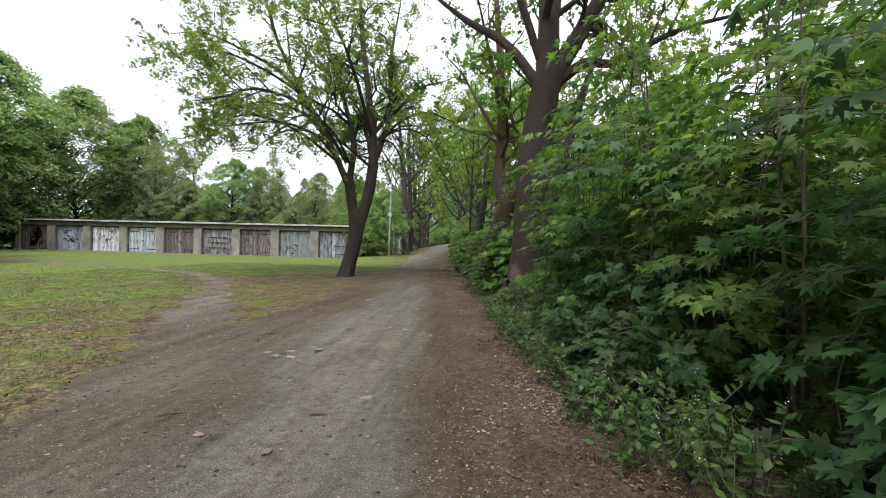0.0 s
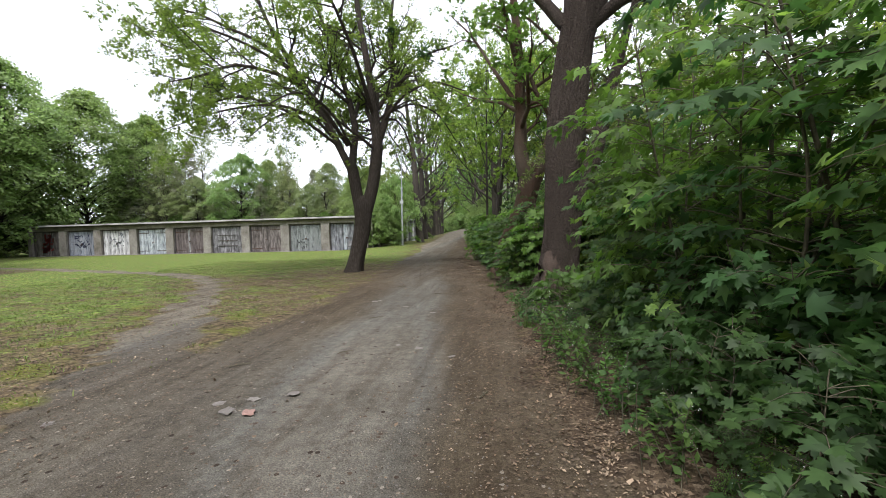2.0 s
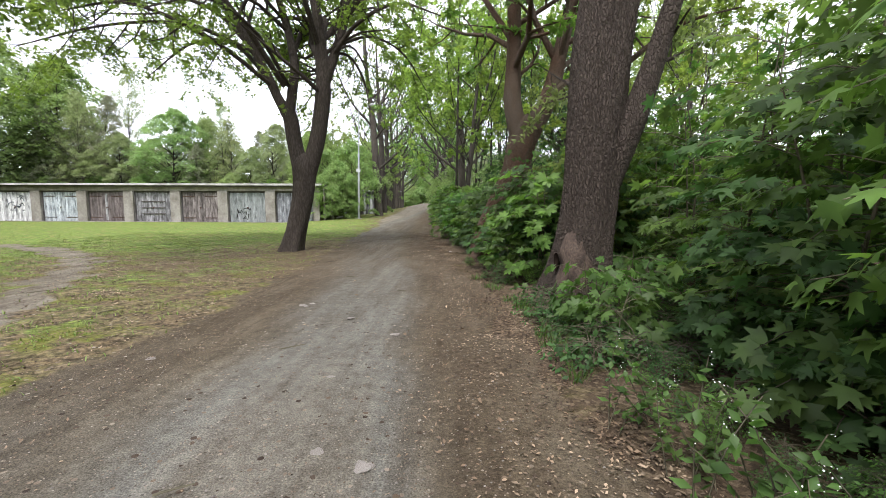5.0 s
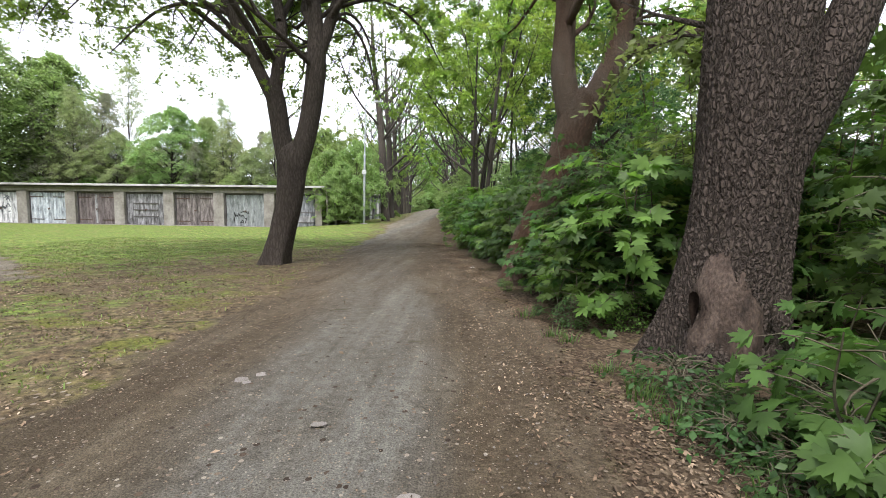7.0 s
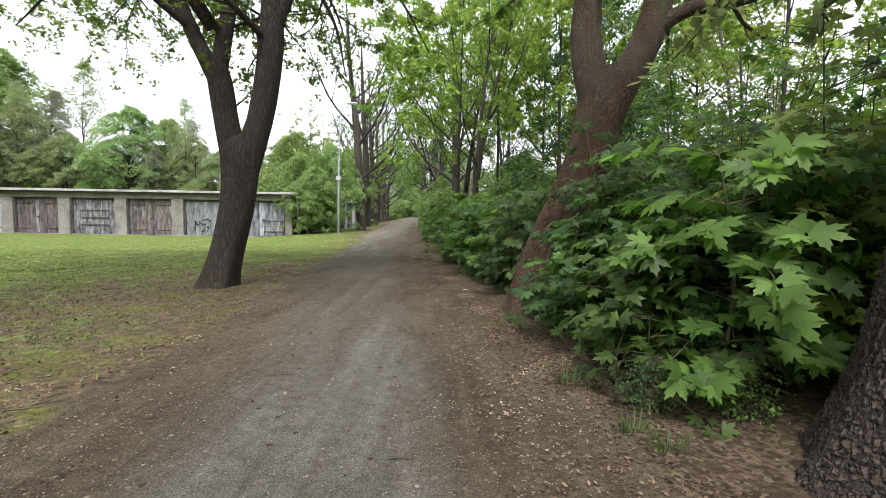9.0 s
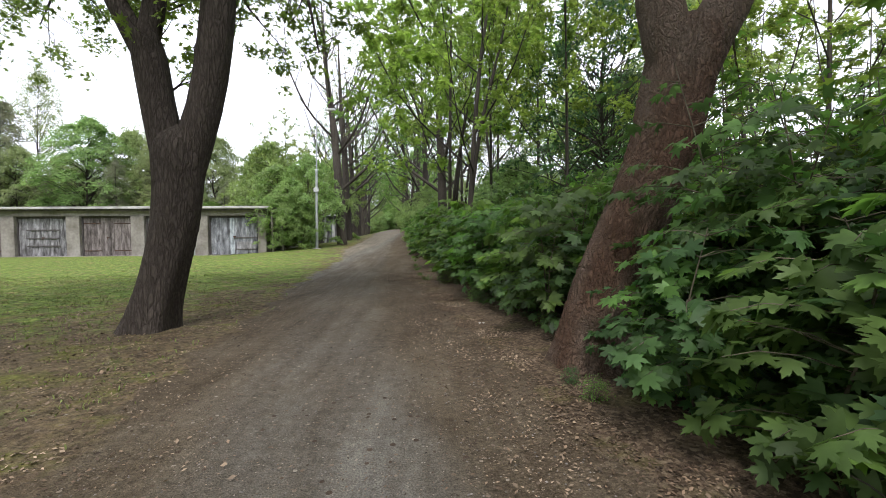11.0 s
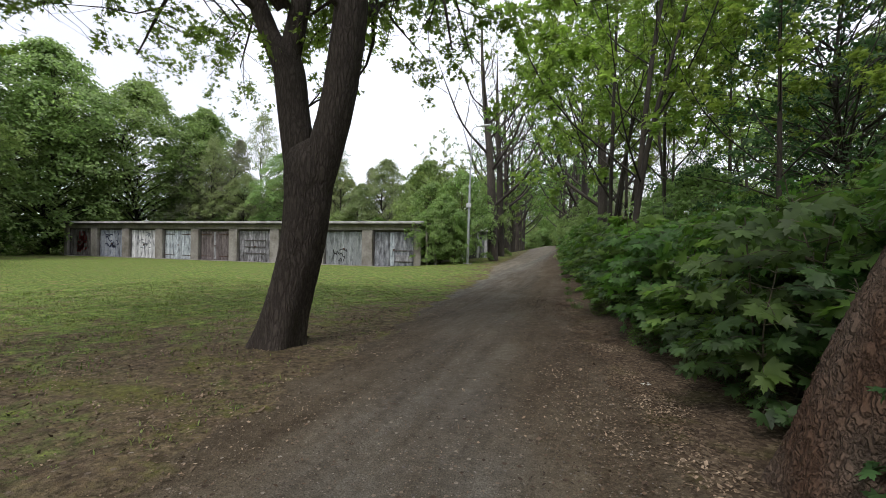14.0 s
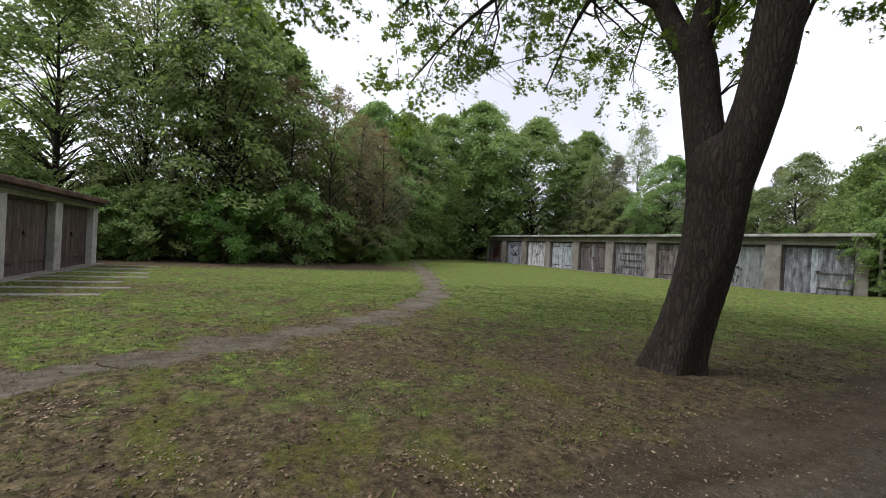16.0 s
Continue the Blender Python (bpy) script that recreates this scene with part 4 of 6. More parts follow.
great_tree("forked_tree", (-3.66, 15.0), "dark forked maple with spring leaves at the edge of the lawn",
           [(-3.9, 15.0, -0.1, 0.32), (-3.82, 15.0, 0.2, 0.285), (-3.68, 15, 0.7, 0.26), (-3.53, 15, 1.3, 0.255), (-3.46, 15, 1.8, 0.265), (-3.44, 15, 2.15, 0.285), (-3.43, 15, 2.4, 0.24), (-3.42, 15, 2.55, 0.06)],
           [[(-3.52, 15, 1.75, 0.16), (-3.57, 15, 2.2, 0.2), (-3.68, 15, 2.8, 0.19), (-3.76, 15, 3.35, 0.19), (-3.83, 15, 3.65, 0.16)],
            [(-3.78, 15, 3.35, 0.15), (-4.12, 15, 4.0, 0.12), (-4.45, 14.95, 4.75, 0.11), (-5.1, 14.8, 5.95, 0.095), (-5.9, 14.6, 7.4, 0.075), (-6.5, 14.4, 8.8, 0.05), (-6.8, 14.2, 10.2, 0.02)],
            [(-3.82, 15, 3.4, 0.14), (-3.74, 15.1, 4.1, 0.125), (-3.75, 15.3, 5.0, 0.11), (-4.2, 15.6, 6.5, 0.09), (-5.0, 16.0, 8.6, 0.06), (-5.6, 16.3, 10.8, 0.02)],
            [(-3.38, 15, 1.75, 0.16), (-3.28, 15, 2.25, 0.21), (-3.1, 15, 2.85, 0.2), (-2.98, 15, 3.5, 0.2), (-2.9, 15, 4.3, 0.19), (-2.95, 15, 5.2, 0.14), (-3.08, 14.9, 6.5, 0.115), (-3.4, 14.8, 8.9, 0.08), (-3.5, 14.7, 11.5, 0.025)],
            [(-2.88, 15, 4.2, 0.13), (-2.6, 15.1, 5.1, 0.11), (-2.35, 15.2, 6.1, 0.09), (-2.45, 15.4, 8.0, 0.065), (-2.2, 15.8, 10.5, 0.02)],
            [(-2.45, 15.1, 5.7, 0.06), (-1.9, 15.0, 6.3, 0.05), (-1.3, 14.9, 6.85, 0.04), (-0.3, 14.6, 7.0, 0.02)],
            [(-2.62, 15.0, 5.0, 0.06), (-1.9, 14.6, 5.55, 0.05), (-0.9, 14.1, 5.75, 0.035), (0.1, 13.7, 5.3, 0.015)],
            [(-4.95, 14.85, 5.6, 0.07), (-6.2, 14.7, 7.3, 0.055), (-7.6, 14.5, 8.1, 0.045), (-9.0, 14.3, 8.7, 0.03), (-10.2, 14.1, 8.6, 0.012)],
            [(-4.6, 14.9, 5.0, 0.055), (-6.0, 14.5, 5.5, 0.045), (-7.6, 14.0, 5.3, 0.03), (-9.4, 13.6, 4.7, 0.012)],
            [(-3.9, 15, 4.2, 0.07), (-4.6, 13.6, 5.6, 0.06), (-5.6, 12.0, 5.8, 0.045), (-6.2, 11.2, 5.3, 0.03), (-6.8, 10.7, 5.0, 0.012)],
            [(-3.0, 14.9, 5.2, 0.07), (-3.1, 13.4, 6.6, 0.055), (-3.3, 11.8, 7.6, 0.035), (-3.6, 10.3, 7.9, 0.012)],
            [(-3.75, 15.2, 5.0, 0.07), (-4.0, 16.8, 6.4, 0.055), (-4.6, 18.4, 7.2, 0.035), (-5.0, 20.0, 7.2, 0.012)],
            [(-4.3, 14.95, 4.4, 0.06), (-5.4, 15.4, 5.4, 0.05), (-6.9, 16.0, 5.6, 0.035), (-8.6, 16.6, 4.9, 0.012)],
            [(-4.2, 14.95, 4.2, 0.06), (-5.2, 14.0, 5.0, 0.05), (-6.4, 13.2, 5.4, 0.035), (-7.4, 12.6, 5.0, 0.012)],
            [(-4.5, 14.9, 4.9, 0.06), (-5.6, 14.8, 6.0, 0.05), (-7.4, 14.9, 6.4, 0.035), (-9.2, 15.2, 5.7, 0.012)],
            [(-4.6, 15.0, 5.0, 0.05), (-5.5, 16.4, 6.2, 0.045), (-6.8, 17.8, 6.4, 0.03), (-8.4, 19.0, 5.6, 0.012)],
            [(-3.8, 15.0, 4.2, 0.05), (-4.0, 13.8, 5.0, 0.04), (-4.4, 12.6, 5.2, 0.03), (-4.8, 11.4, 4.5, 0.012)],
            [(-2.7, 15.0, 5.0, 0.045), (-2.3, 15.3, 5.0, 0.035), (-2.0, 15.5, 4.5, 0.025), (-1.85, 15.6, 3.7, 0.01)],
            [(-2.6, 15.1, 5.2, 0.045), (-1.8, 15.6, 5.6, 0.035), (-1.0, 16.0, 5.3, 0.025), (-0.4, 16.3, 4.4, 0.01)],
            [(-2.8, 15.0, 4.8, 0.045), (-2.6, 16.2, 5.6, 0.035), (-2.5, 17.6, 5.7, 0.025), (-2.4, 18.8, 4.9, 0.01)],
            [(-5.5, 14.7, 6.6, 0.06), (-6.6, 13.8, 7.2, 0.045), (-7.6, 12.9, 7.4, 0.03), (-8.4, 12.2, 7.0, 0.012)]],
           BARK_GREY, LEAF_FORK, [(3.0, 0.5, 0.42, 0.05), (3.6, 0.6, 0.14, -0.1)], 11, 0.155, 26, SPRAY_MAPLE, 0.007, 72, 110, 13, flare=0.18, loose=0.08, clump=-0.17)

clump_rng = np.random.default_rng(77)
for cx, cy, cz, s in ((-1.25, 14.9, 6.9, 0.42), (-2.35, 15.3, 7.9, 0.34), (-6.9, 12.6, 5.6, 0.3)):
    d = clump_rng.normal(size=(420, 3))
    d /= np.linalg.norm(d, axis=1)[:, None]
    ob = part("mistletoe", leaves(OVAL, d * s * (0.35 + 0.65 * clump_rng.random((420, 1))), d + 0.4 * clump_rng.normal(size=d.shape), 0.09, clump_rng), LEAF_DARK)
    ob.location = (cx, cy, cz)
    tagged(ob, "dense dark clump of mistletoe on a limb", "mistletoe", "clumps in the forked tree", "stuff")

OAK = (2.05, 9.56)


def at_oak(line, thick=0.93):
    """Points given from the middle of the oak's foot, in the world."""
    return [(OAK[0] + x, OAK[1] + y, z, r * thick) for x, y, z, r in line]


oak, _ = great_tree("oak_tree", OAK, "massive old oak with deeply ridged bark and a bare scar",
           at_oak([(-0.05, 0, -0.15, 0.52), (-0.02, 0, 0.2, 0.46), (0.03, 0, 0.6, 0.4), (0.1, 0, 1.2, 0.37), (0.14, 0, 2.0, 0.37), (0.19, 0, 3.0, 0.355), (0.31, 0, 4.2, 0.345), (0.45, 0, 5.1, 0.33), (0.53, 0, 5.6, 0.22), (0.55, 0, 5.8, 0.05)]),
           [at_oak(l) for l in (
               [(0.37, 0, 4.5, 0.24), (0.43, 0, 5.3, 0.27), (0.45, 0.05, 6.4, 0.25), (0.4, 0.15, 8, 0.2), (0.25, 0.35, 10, 0.13), (-0.05, 0.65, 12.5, 0.03)],
               [(0.5, 0, 4.6, 0.18), (0.7, 0, 5.3, 0.22), (1.1, -0.05, 6.0, 0.19), (1.65, -0.05, 7.0, 0.16), (2.55, -0.15, 8.6, 0.1), (3.35, -0.35, 10.6, 0.03)],
               [(0.7, 0, 5.0, 0.13), (1.25, -0.15, 5.35, 0.12), (1.85, -0.25, 5.3, 0.09), (2.95, -0.55, 5.8, 0.06), (4.35, -0.95, 6.0, 0.02)],
               [(0.2, -0.03, 1.0, 0.12), (0.33, -0.05, 1.6, 0.19), (0.55, -0.15, 2.25, 0.17), (0.77, -0.2, 3.0, 0.13), (1.05, -0.35, 4.2, 0.09), (1.55, -0.55, 6.0, 0.03)],
               [(0.25, -0.05, 5.5, 0.1), (-0.45, -0.35, 7.2, 0.08), (-1.25, -0.55, 8.6, 0.05), (-2.05, -0.75, 9.6, 0.02)],
               [(0.2, 0.0, 5.0, 0.13), (-0.5, 0.3, 6.0, 0.11), (-1.4, 0.6, 6.7, 0.08), (-2.4, 0.9, 7.6, 0.03)],
               [(0.45, 0.15, 6.6, 0.1), (0.35, 1.25, 8.0, 0.07), (0.15, 2.45, 9.4, 0.03)],
               [(0.9, 0.1, 5.8, 0.1), (1.6, 1.2, 6.6, 0.07), (2.6, 2.6, 7.2, 0.03)],
               [(1.6, -0.1, 6.9, 0.09), (2.4, -1.2, 7.2, 0.06), (3.2, -2.6, 7.6, 0.02)],
               [(0.35, -0.15, 6.4, 0.1), (0.55, -1.55, 7.6, 0.07), (0.75, -2.95, 8.6, 0.03)])],
           BARK_OAK, LEAF_OAK, [(1.6, 0.45, 0.35, 0.1), (3.0, 0.45, 0.15, 0.0)], 23, 0.21, 13.0, SPRAY_MID, 0.017, 230, 420, 15, flare=0.24, fine_limbs=14)
# the scar where the bark has gone: a long lens of bare wood with rolled edges and a split
scar = bmesh.new()
for i in range(15):
    for j in range(9):
        u, v = i / 14, j / 8
        ue, ve = abs(u - 0.5) * 2, abs(v - 0.5) * 2
        a = radians(238 + (31 + 5 * math.sin(11 * u + 3 * v) + 3 * math.sin(23 * u)) * (v - 0.5) * 2 * math.sqrt(max(0.0, 1 - 0.85 * ue ** 3)) + 6 * math.sin(4 * u))
        z = 0.05 + 0.86 * u + 0.05 * math.sin(5 * v) + 0.02 * math.sin(17 * v)
        r = 0.528 - 0.132 * u - 0.07 * ve ** 4 - 0.07 * ue ** 4 + 0.008 * math.sin(9 * u + 7 * v) + 0.006 * math.sin(23 * u + 17 * v)
        scar.verts.new((r * math.cos(a) - 0.02 + 0.1 * u, r * math.sin(a), z))
scar.verts.ensure_lookup_table()
for i in range(14):
    for j in range(8):
        scar.faces.new([scar.verts[q] for q in (i * 9 + j, i * 9 + j + 1, (i + 1) * 9 + j + 1, (i + 1) * 9 + j)])
hollow = bmesh.new()
rim = []
for k in range(14):
    a = 2 * math.pi * k / 14
    turn = radians(222 + 3.2 * math.cos(a) + 1.5 * math.sin(2 * a))
    rim.append(hollow.verts.new((0.496 * math.cos(turn), 0.496 * math.sin(turn), 0.5 + 0.13 * math.sin(a))))
heart = hollow.verts.new((0.4 * math.cos(radians(222)), 0.4 * math.sin(radians(222)), 0.48))
for k in range(14):
    hollow.faces.new((rim[k], rim[(k + 1) % 14], heart))
part("hollow", hollow, HOLLOW, oak, "dark split in the bare wood", smooth=True)
part("scar", scar, SCAR, oak, "bare reddish wood where bark is missing", smooth=True)

great_tree("scaly_tree", (1.12, 13.25), "leaning forked tree with reddish scaly bark among saplings",
           [(1.1, 13.25, -0.1, 0.42), (1.12, 13.25, 0.2, 0.36), (1.25, 13.25, 0.8, 0.305), (1.52, 13.25, 1.5, 0.275), (1.71, 13.25, 2.0, 0.27), (1.83, 13.25, 2.5, 0.285), (1.91, 13.25, 2.85, 0.28), (1.94, 13.25, 3.02, 0.19), (1.95, 13.25, 3.12, 0.05)],
           [[(1.85, 13.25, 2.3, 0.13), (1.74, 13.25, 2.8, 0.2), (1.62, 13.25, 3.4, 0.185), (1.63, 13.25, 3.9, 0.165), (1.64, 13.3, 4.5, 0.15), (1.6, 13.4, 6.5, 0.12), (1.4, 13.6, 9, 0.08), (1.2, 13.8, 12, 0.02)],
            [(1.92, 13.25, 2.3, 0.13), (2.1, 13.25, 2.9, 0.2), (2.34, 13.25, 3.35, 0.19), (2.5, 13.25, 3.9, 0.165), (2.62, 13.3, 4.5, 0.145), (3.0, 13.5, 6.2, 0.11), (3.4, 13.8, 9, 0.06), (3.6, 14, 11, 0.02)],
            [(2.4, 13.22, 3.5, 0.1), (2.75, 13.1, 3.72, 0.09), (3.1, 13.0, 3.75, 0.08), (3.65, 12.9, 3.9, 0.06), (4.6, 12.6, 4.6, 0.04), (5.6, 12.3, 4.8, 0.012)],
            [(2.55, 13.3, 4.1, 0.06), (2.75, 12.6, 5.2, 0.045), (3.2, 11.8, 6.3, 0.03), (3.6, 11.2, 7.2, 0.01)],
            [(1.62, 13.3, 4.6, 0.07), (1.0, 13.9, 5.8, 0.055), (0.3, 14.6, 7.2, 0.035), (-0.4, 15.2, 8.2, 0.012)],
            [(2.9, 13.4, 5.8, 0.07), (3.6, 14.2, 6.6, 0.05), (4.4, 15.2, 7.2, 0.02)],
            [(1.6, 13.35, 5.6, 0.07), (1.2, 12.5, 7.0, 0.05), (0.8, 11.5, 8.2, 0.02)]],
           BARK_RED, LEAF_MAPLE, [(1.6, 0.42, 0.4, 0.1), (3.0, 0.45, 0.15, 0.0)], 31, 0.26, 7.0, SPRAY_MAPLE, 0.014, 150, 260, 12, flare=0.14, fine_limbs=14)


# ---- woods ----
def crown_tree(name, seed, height, radius, trunk_r, clear, leaf, bark, boughs, per, size, template, label, group, belly=0.35, core=0.4, rise=0.6, flat=0.13, twigs=0.0, droop=0.35):
    """A wood tree: tapered trunk, a limb to each bough, each bough an uneven drooping fan of leaf sprays with dark gaps between them."""
    rng = np.random.default_rng(seed)
    tree = thing(name, (0, 0, 0), label, "tree", group)
    trunk = smooth_line([(0, 0, -0.3, trunk_r * 1.35), (0, 0, 0.25, trunk_r), (0.1 * rng.normal(), 0.1 * rng.normal(), height * 0.3, trunk_r * 0.66), (*(0.03 * height * rng.normal(size=2)), height * 0.6, trunk_r * 0.35), (0.1 * rng.normal(), 0.1 * rng.normal(), height * 0.95, 0.012)], 28)
    part("trunk", tubes([trunk], 8), bark, tree, smooth=True)
    limbs, P, N = [], [], []
    for k in range(boughs):
        u = (k + rng.random()) / boughs
        h = clear + (height - clear) * u ** 0.9
        w = 0.66 + 0.34 * u / belly if u < belly else max(0.02, 1 - ((u - belly) / (1 - belly)) ** 1.8) ** 0.75
        a = k * 2.39996 + 0.5 * rng.normal()
        d = radius * w * (core + (1 - core) * rng.random() ** 0.5) * rng.uniform(0.85, 1.18) * (1 + 0.2 * math.sin(3 * a + seed) + 0.16 * math.sin(9 * u + 2 * a + seed))
        o = np.array([math.cos(a), math.sin(a), 0.0])
        side = np.array([-o[1], o[0], 0.0])
        i = min(26, max(4, int(np.argmin(np.abs(trunk[:, 2] - max(0.5 * clear, h - rise * d))))))
        start = trunk[i]
        c = np.array([*trunk[min(27, i + 2), :2], h]) + o * d
        limbs.append(smooth_line([(*start[:3], start[3] * 0.3 + 0.008), (*(0.5 * (start[:3] + c) + [0, 0, 0.1 * d]), start[3] * 0.16 + 0.006), (*c, 0.006)], 6))
        b = radius * rng.uniform(0.17, 0.4) * (0.6 + 0.4 * w)
        n = max(6, int(per * rng.uniform(0.6, 1.4)))
        l = rng.uniform(-0.8, 1.0, n)
        t = rng.uniform(-1, 1, n) * (0.85 - 0.45 * np.abs(l))
        q = c + b * (l[:, None] * o + t[:, None] * side)
        q[:, 2] += b * (0.25 - droop * (l + 0.3) ** 2 - 0.3 * t ** 2 + flat * rng.normal(size=n))
        keep = q[:, 2] > 0.08
        P.append(q[keep])
        N.append((np.array([0, 0, 0.9]) + 0.55 * o + 0.4 * rng.normal(size=(n, 3)))[keep])
    if twigs:
        limbs, _ = grow(rng, limbs, [(twigs, 0.4, 0.35, 0.25)])
    tagged(part("twigwork", tubes(limbs, 4), bark, tree, smooth=True), kind="stuff")
    tagged(part("crown", leaves(template, np.vstack(P), np.vstack(N), size, rng), leaf, tree), kind="stuff")
    return tree


def limbed_tree(name, seed, height, trunk_r, fork, count, spread, leaf, bark, plan, per_m, size, template, label, group, stems=1):
    """A tree that shows its limbs: they leave the trunk steeply and bend upwards, with leaves along the last twigs."""
    rng = np.random.default_rng(seed)
    tree = thing(name, (0, 0, 0), label, "tree", group)
    main = []
    for s in range(stems):
        foot = np.array([0.0, 0.0]) if s == 0 else rng.normal(0, 0.28, 2)
        lean = rng.normal(0, 0.035 * height, 2) * (1 if stems == 1 else 1.6)
        high = height * (1 if s == 0 else rng.uniform(0.7, 0.95))
        trunk = smooth_line([(*foot, -0.2, trunk_r * 1.4), (*foot, 0.3, trunk_r), (*(foot + 0.35 * lean), high * 0.4, trunk_r * 0.72), (*(foot + lean), high * 0.75, trunk_r * 0.36), (*(foot + 1.2 * lean), high, 0.012)], 24)
        part("trunk", tubes([trunk], 8), bark, tree, smooth=True)
        top = trunk[trunk[:, 2] > high * 0.55]
        main.append(top)
        for k in range(max(3, count // stems)):
            u = (k + rng.random()) / max(3, count // stems)
            z = fork + (high * 0.8 - fork) * u
            i = int(np.argmin(np.abs(trunk[:, 2] - z)))
            a = k * 2.39996 + rng.normal(0, 0.4) + s
            ln = (1 - 0.55 * u) * rng.uniform(0.75, 1.15) * (high - fork) * 0.62
            o = np.array([math.cos(a), math.sin(a), 0.0]) * spread
            p = trunk[i, :3]
            r = trunk[i, 3] * 0.38
            main.append(smooth_line([(*p, r), (*(p + ln * (0.32 * o + [0, 0, 0.26])), r * 0.75), (*(p + ln * (0.52 * o + [0, 0, 0.6])), r * 0.5), (*(p + ln * (0.68 * o + [0, 0, 0.95])), 0.01)], 9))
    lines, last = grow(rng, main, plan)
    tagged(part("limbwork", tubes(lines, 5), bark, tree, smooth=True), kind="stuff")
    P, D = along(last, rng, per_m, 0.3)
    P = P + 0.06 * rng.normal(size=P.shape)
    tagged(part("crown", leaves(template, P, np.array([0, 0, 1.0]) + 0.5 * rng.normal(size=P.shape), size, rng, D + 0.8 * rng.normal(size=P.shape)), leaf, tree), kind="stuff")
    return tree


def plant(proto, used, x, y, turn, scale=1.0, tall=1.0):
    """The prototype itself first, then copies of it."""
    m = pose(x, y, float(land(x, y)), 0, 0, turn) @ Matrix.Diagonal((scale, scale, scale * tall, 1))
    if proto in used:
        return copy_thing(proto, m)
    used.add(proto)
    proto.matrix_basis = m
    return proto


USED = set()
WOOD = "trees of the surrounding wood"
MAPLE_TREE = [crown_tree("maple_tree", s, 13, 4.3, 0.2, 0.5, LEAF_WOOD, BARK_FAR, 210, 24, 0.5, SPRAY_FAR, "full green maple with branches down to the ground", WOOD) for s in (1, 2)]
ROUND_TREE = [crown_tree("lime_tree", s, 12, 3.6, 0.18, 0.7, lf, BARK_FAR, 170, 23, 0.45, SPRAY_FAR, "dense green lime tree in the wood", WOOD, belly=0.42) for s, lf in ((3, LEAF_WOOD), (4, LEAF_OLIVE))]
OLIVE_TREE = [crown_tree("poplar_tree", s, 13, 2.7, 0.1, 1.0, lf, BARK_FAR, 130, 18, 0.28, SPRAY_FAR, "thinly leaved olive-grey tree with bare twigs showing", WOOD, belly=0.3, rise=1.2, flat=0.3, twigs=1.6) for s, lf in ((5, LEAF_OLIVE), (6, LEAF_GREY))]
CONE_TREE = crown_tree("birch_tree", 18, 13, 2.5, 0.12, 0.8, LEAF_GREY, BARK_FAR, 150, 22, 0.3, SPRAY_FAR, "slender grey-green tree with a pointed crown", WOOD, belly=0.2, rise=0.9, flat=0.2, droop=0.6)
TWIG_GROWTH = [(1.6, 0.42, 0.2, 0.25), (2.2, 0.42, 0.2, 0.1)]
SPRING_TREE = [limbed_tree("young_maple_tree", s, 12, 0.08, 2.2, 12, 0.9, LEAF_SPRING, BARK_FAR, TWIG_GROWTH, 13.0, 0.28, SPRAY_MAPLE, "slender young maple with fresh light green leaves", WOOD, stems=n) for s, n in ((7, 1), (8, 2))]
COPPER_TREE = crown_tree("copper_tree", 17, 11, 2.6, 0.13, 1.2, LEAF_COPPER, BARK_FAR, 90, 12, 0.3, SPRAY_FAR, "half-bare tree with brownish young leaves", WOOD, rise=1.0, flat=0.3, twigs=1.4)
DARK_TREE = crown_tree("dark_tree", 9, 12, 3.4, 0.15, 1.6, LEAF_DARK, BARK_FAR, 170, 16, 0.3, SPRAY_MID, "dark dense small-leaved tree", WOOD)
THICKET = [crown_tree("bush", s, 3.6, 2.0, 0.05, 0.1, lf, TWIG, 80, 22, 0.3, SPRAY_FAR, "rounded green bush at the wood's edge", "bushes at the wood's edge", belly=0.4) for s, lf in ((10, LEAF_WOOD), (12, LEAF_MAPLE))]
YOUNG_BUSH = crown_tree("light_bush", 13, 4.5, 1.7, 0.05, 0.3, LEAF_WOOD, TWIG, 80, 20, 0.25, SPRAY_MID, "light green young bush", "bushes at the wood's edge", belly=0.4)

wood_rng = np.random.default_rng(41)


def stand(kinds, places):
    for k, (x, y, s) in enumerate(places):
        plant(kinds[k % len(kinds)], USED, x, y, wood_rng.uniform(0, 360), s * wood_rng.uniform(0.93, 1.07), wood_rng.uniform(0.95, 1.1))


# edge of the wood between the two rows of garages
stand(MAPLE_TREE, [(-25.5, 9.5, 1.05), (-29.5, 12.4, 0.95), (-43.0, 29.4, 1.1), (-37.8, 24.4, 0.85), (-43, 34, 1.25), (-41.5, 40.5, 1.25), (-36, 20, 1.0)])
stand(ROUND_TREE, [(-26.0, 2.0, 1.1), (-35.5, 18.5, 0.9), (-40, 24, 1.1), (-23, -4, 1.2), (-49, 38, 1.2)])
stand(OLIVE_TREE, [(-27.5, 10.5, 1.0), (-30.2, 17.8, 0.75), (-24.5, 6, 1.1), (-31.5, 20.2, 0.7), (-24.0, 8.0, 1.1)])
stand([COPPER_TREE], [(-24.6, 14.6, 0.9), (-27.0, 18.2, 0.85), (-24.2, 12.2, 1.0), (-25.8, 16.4, 0.9)])
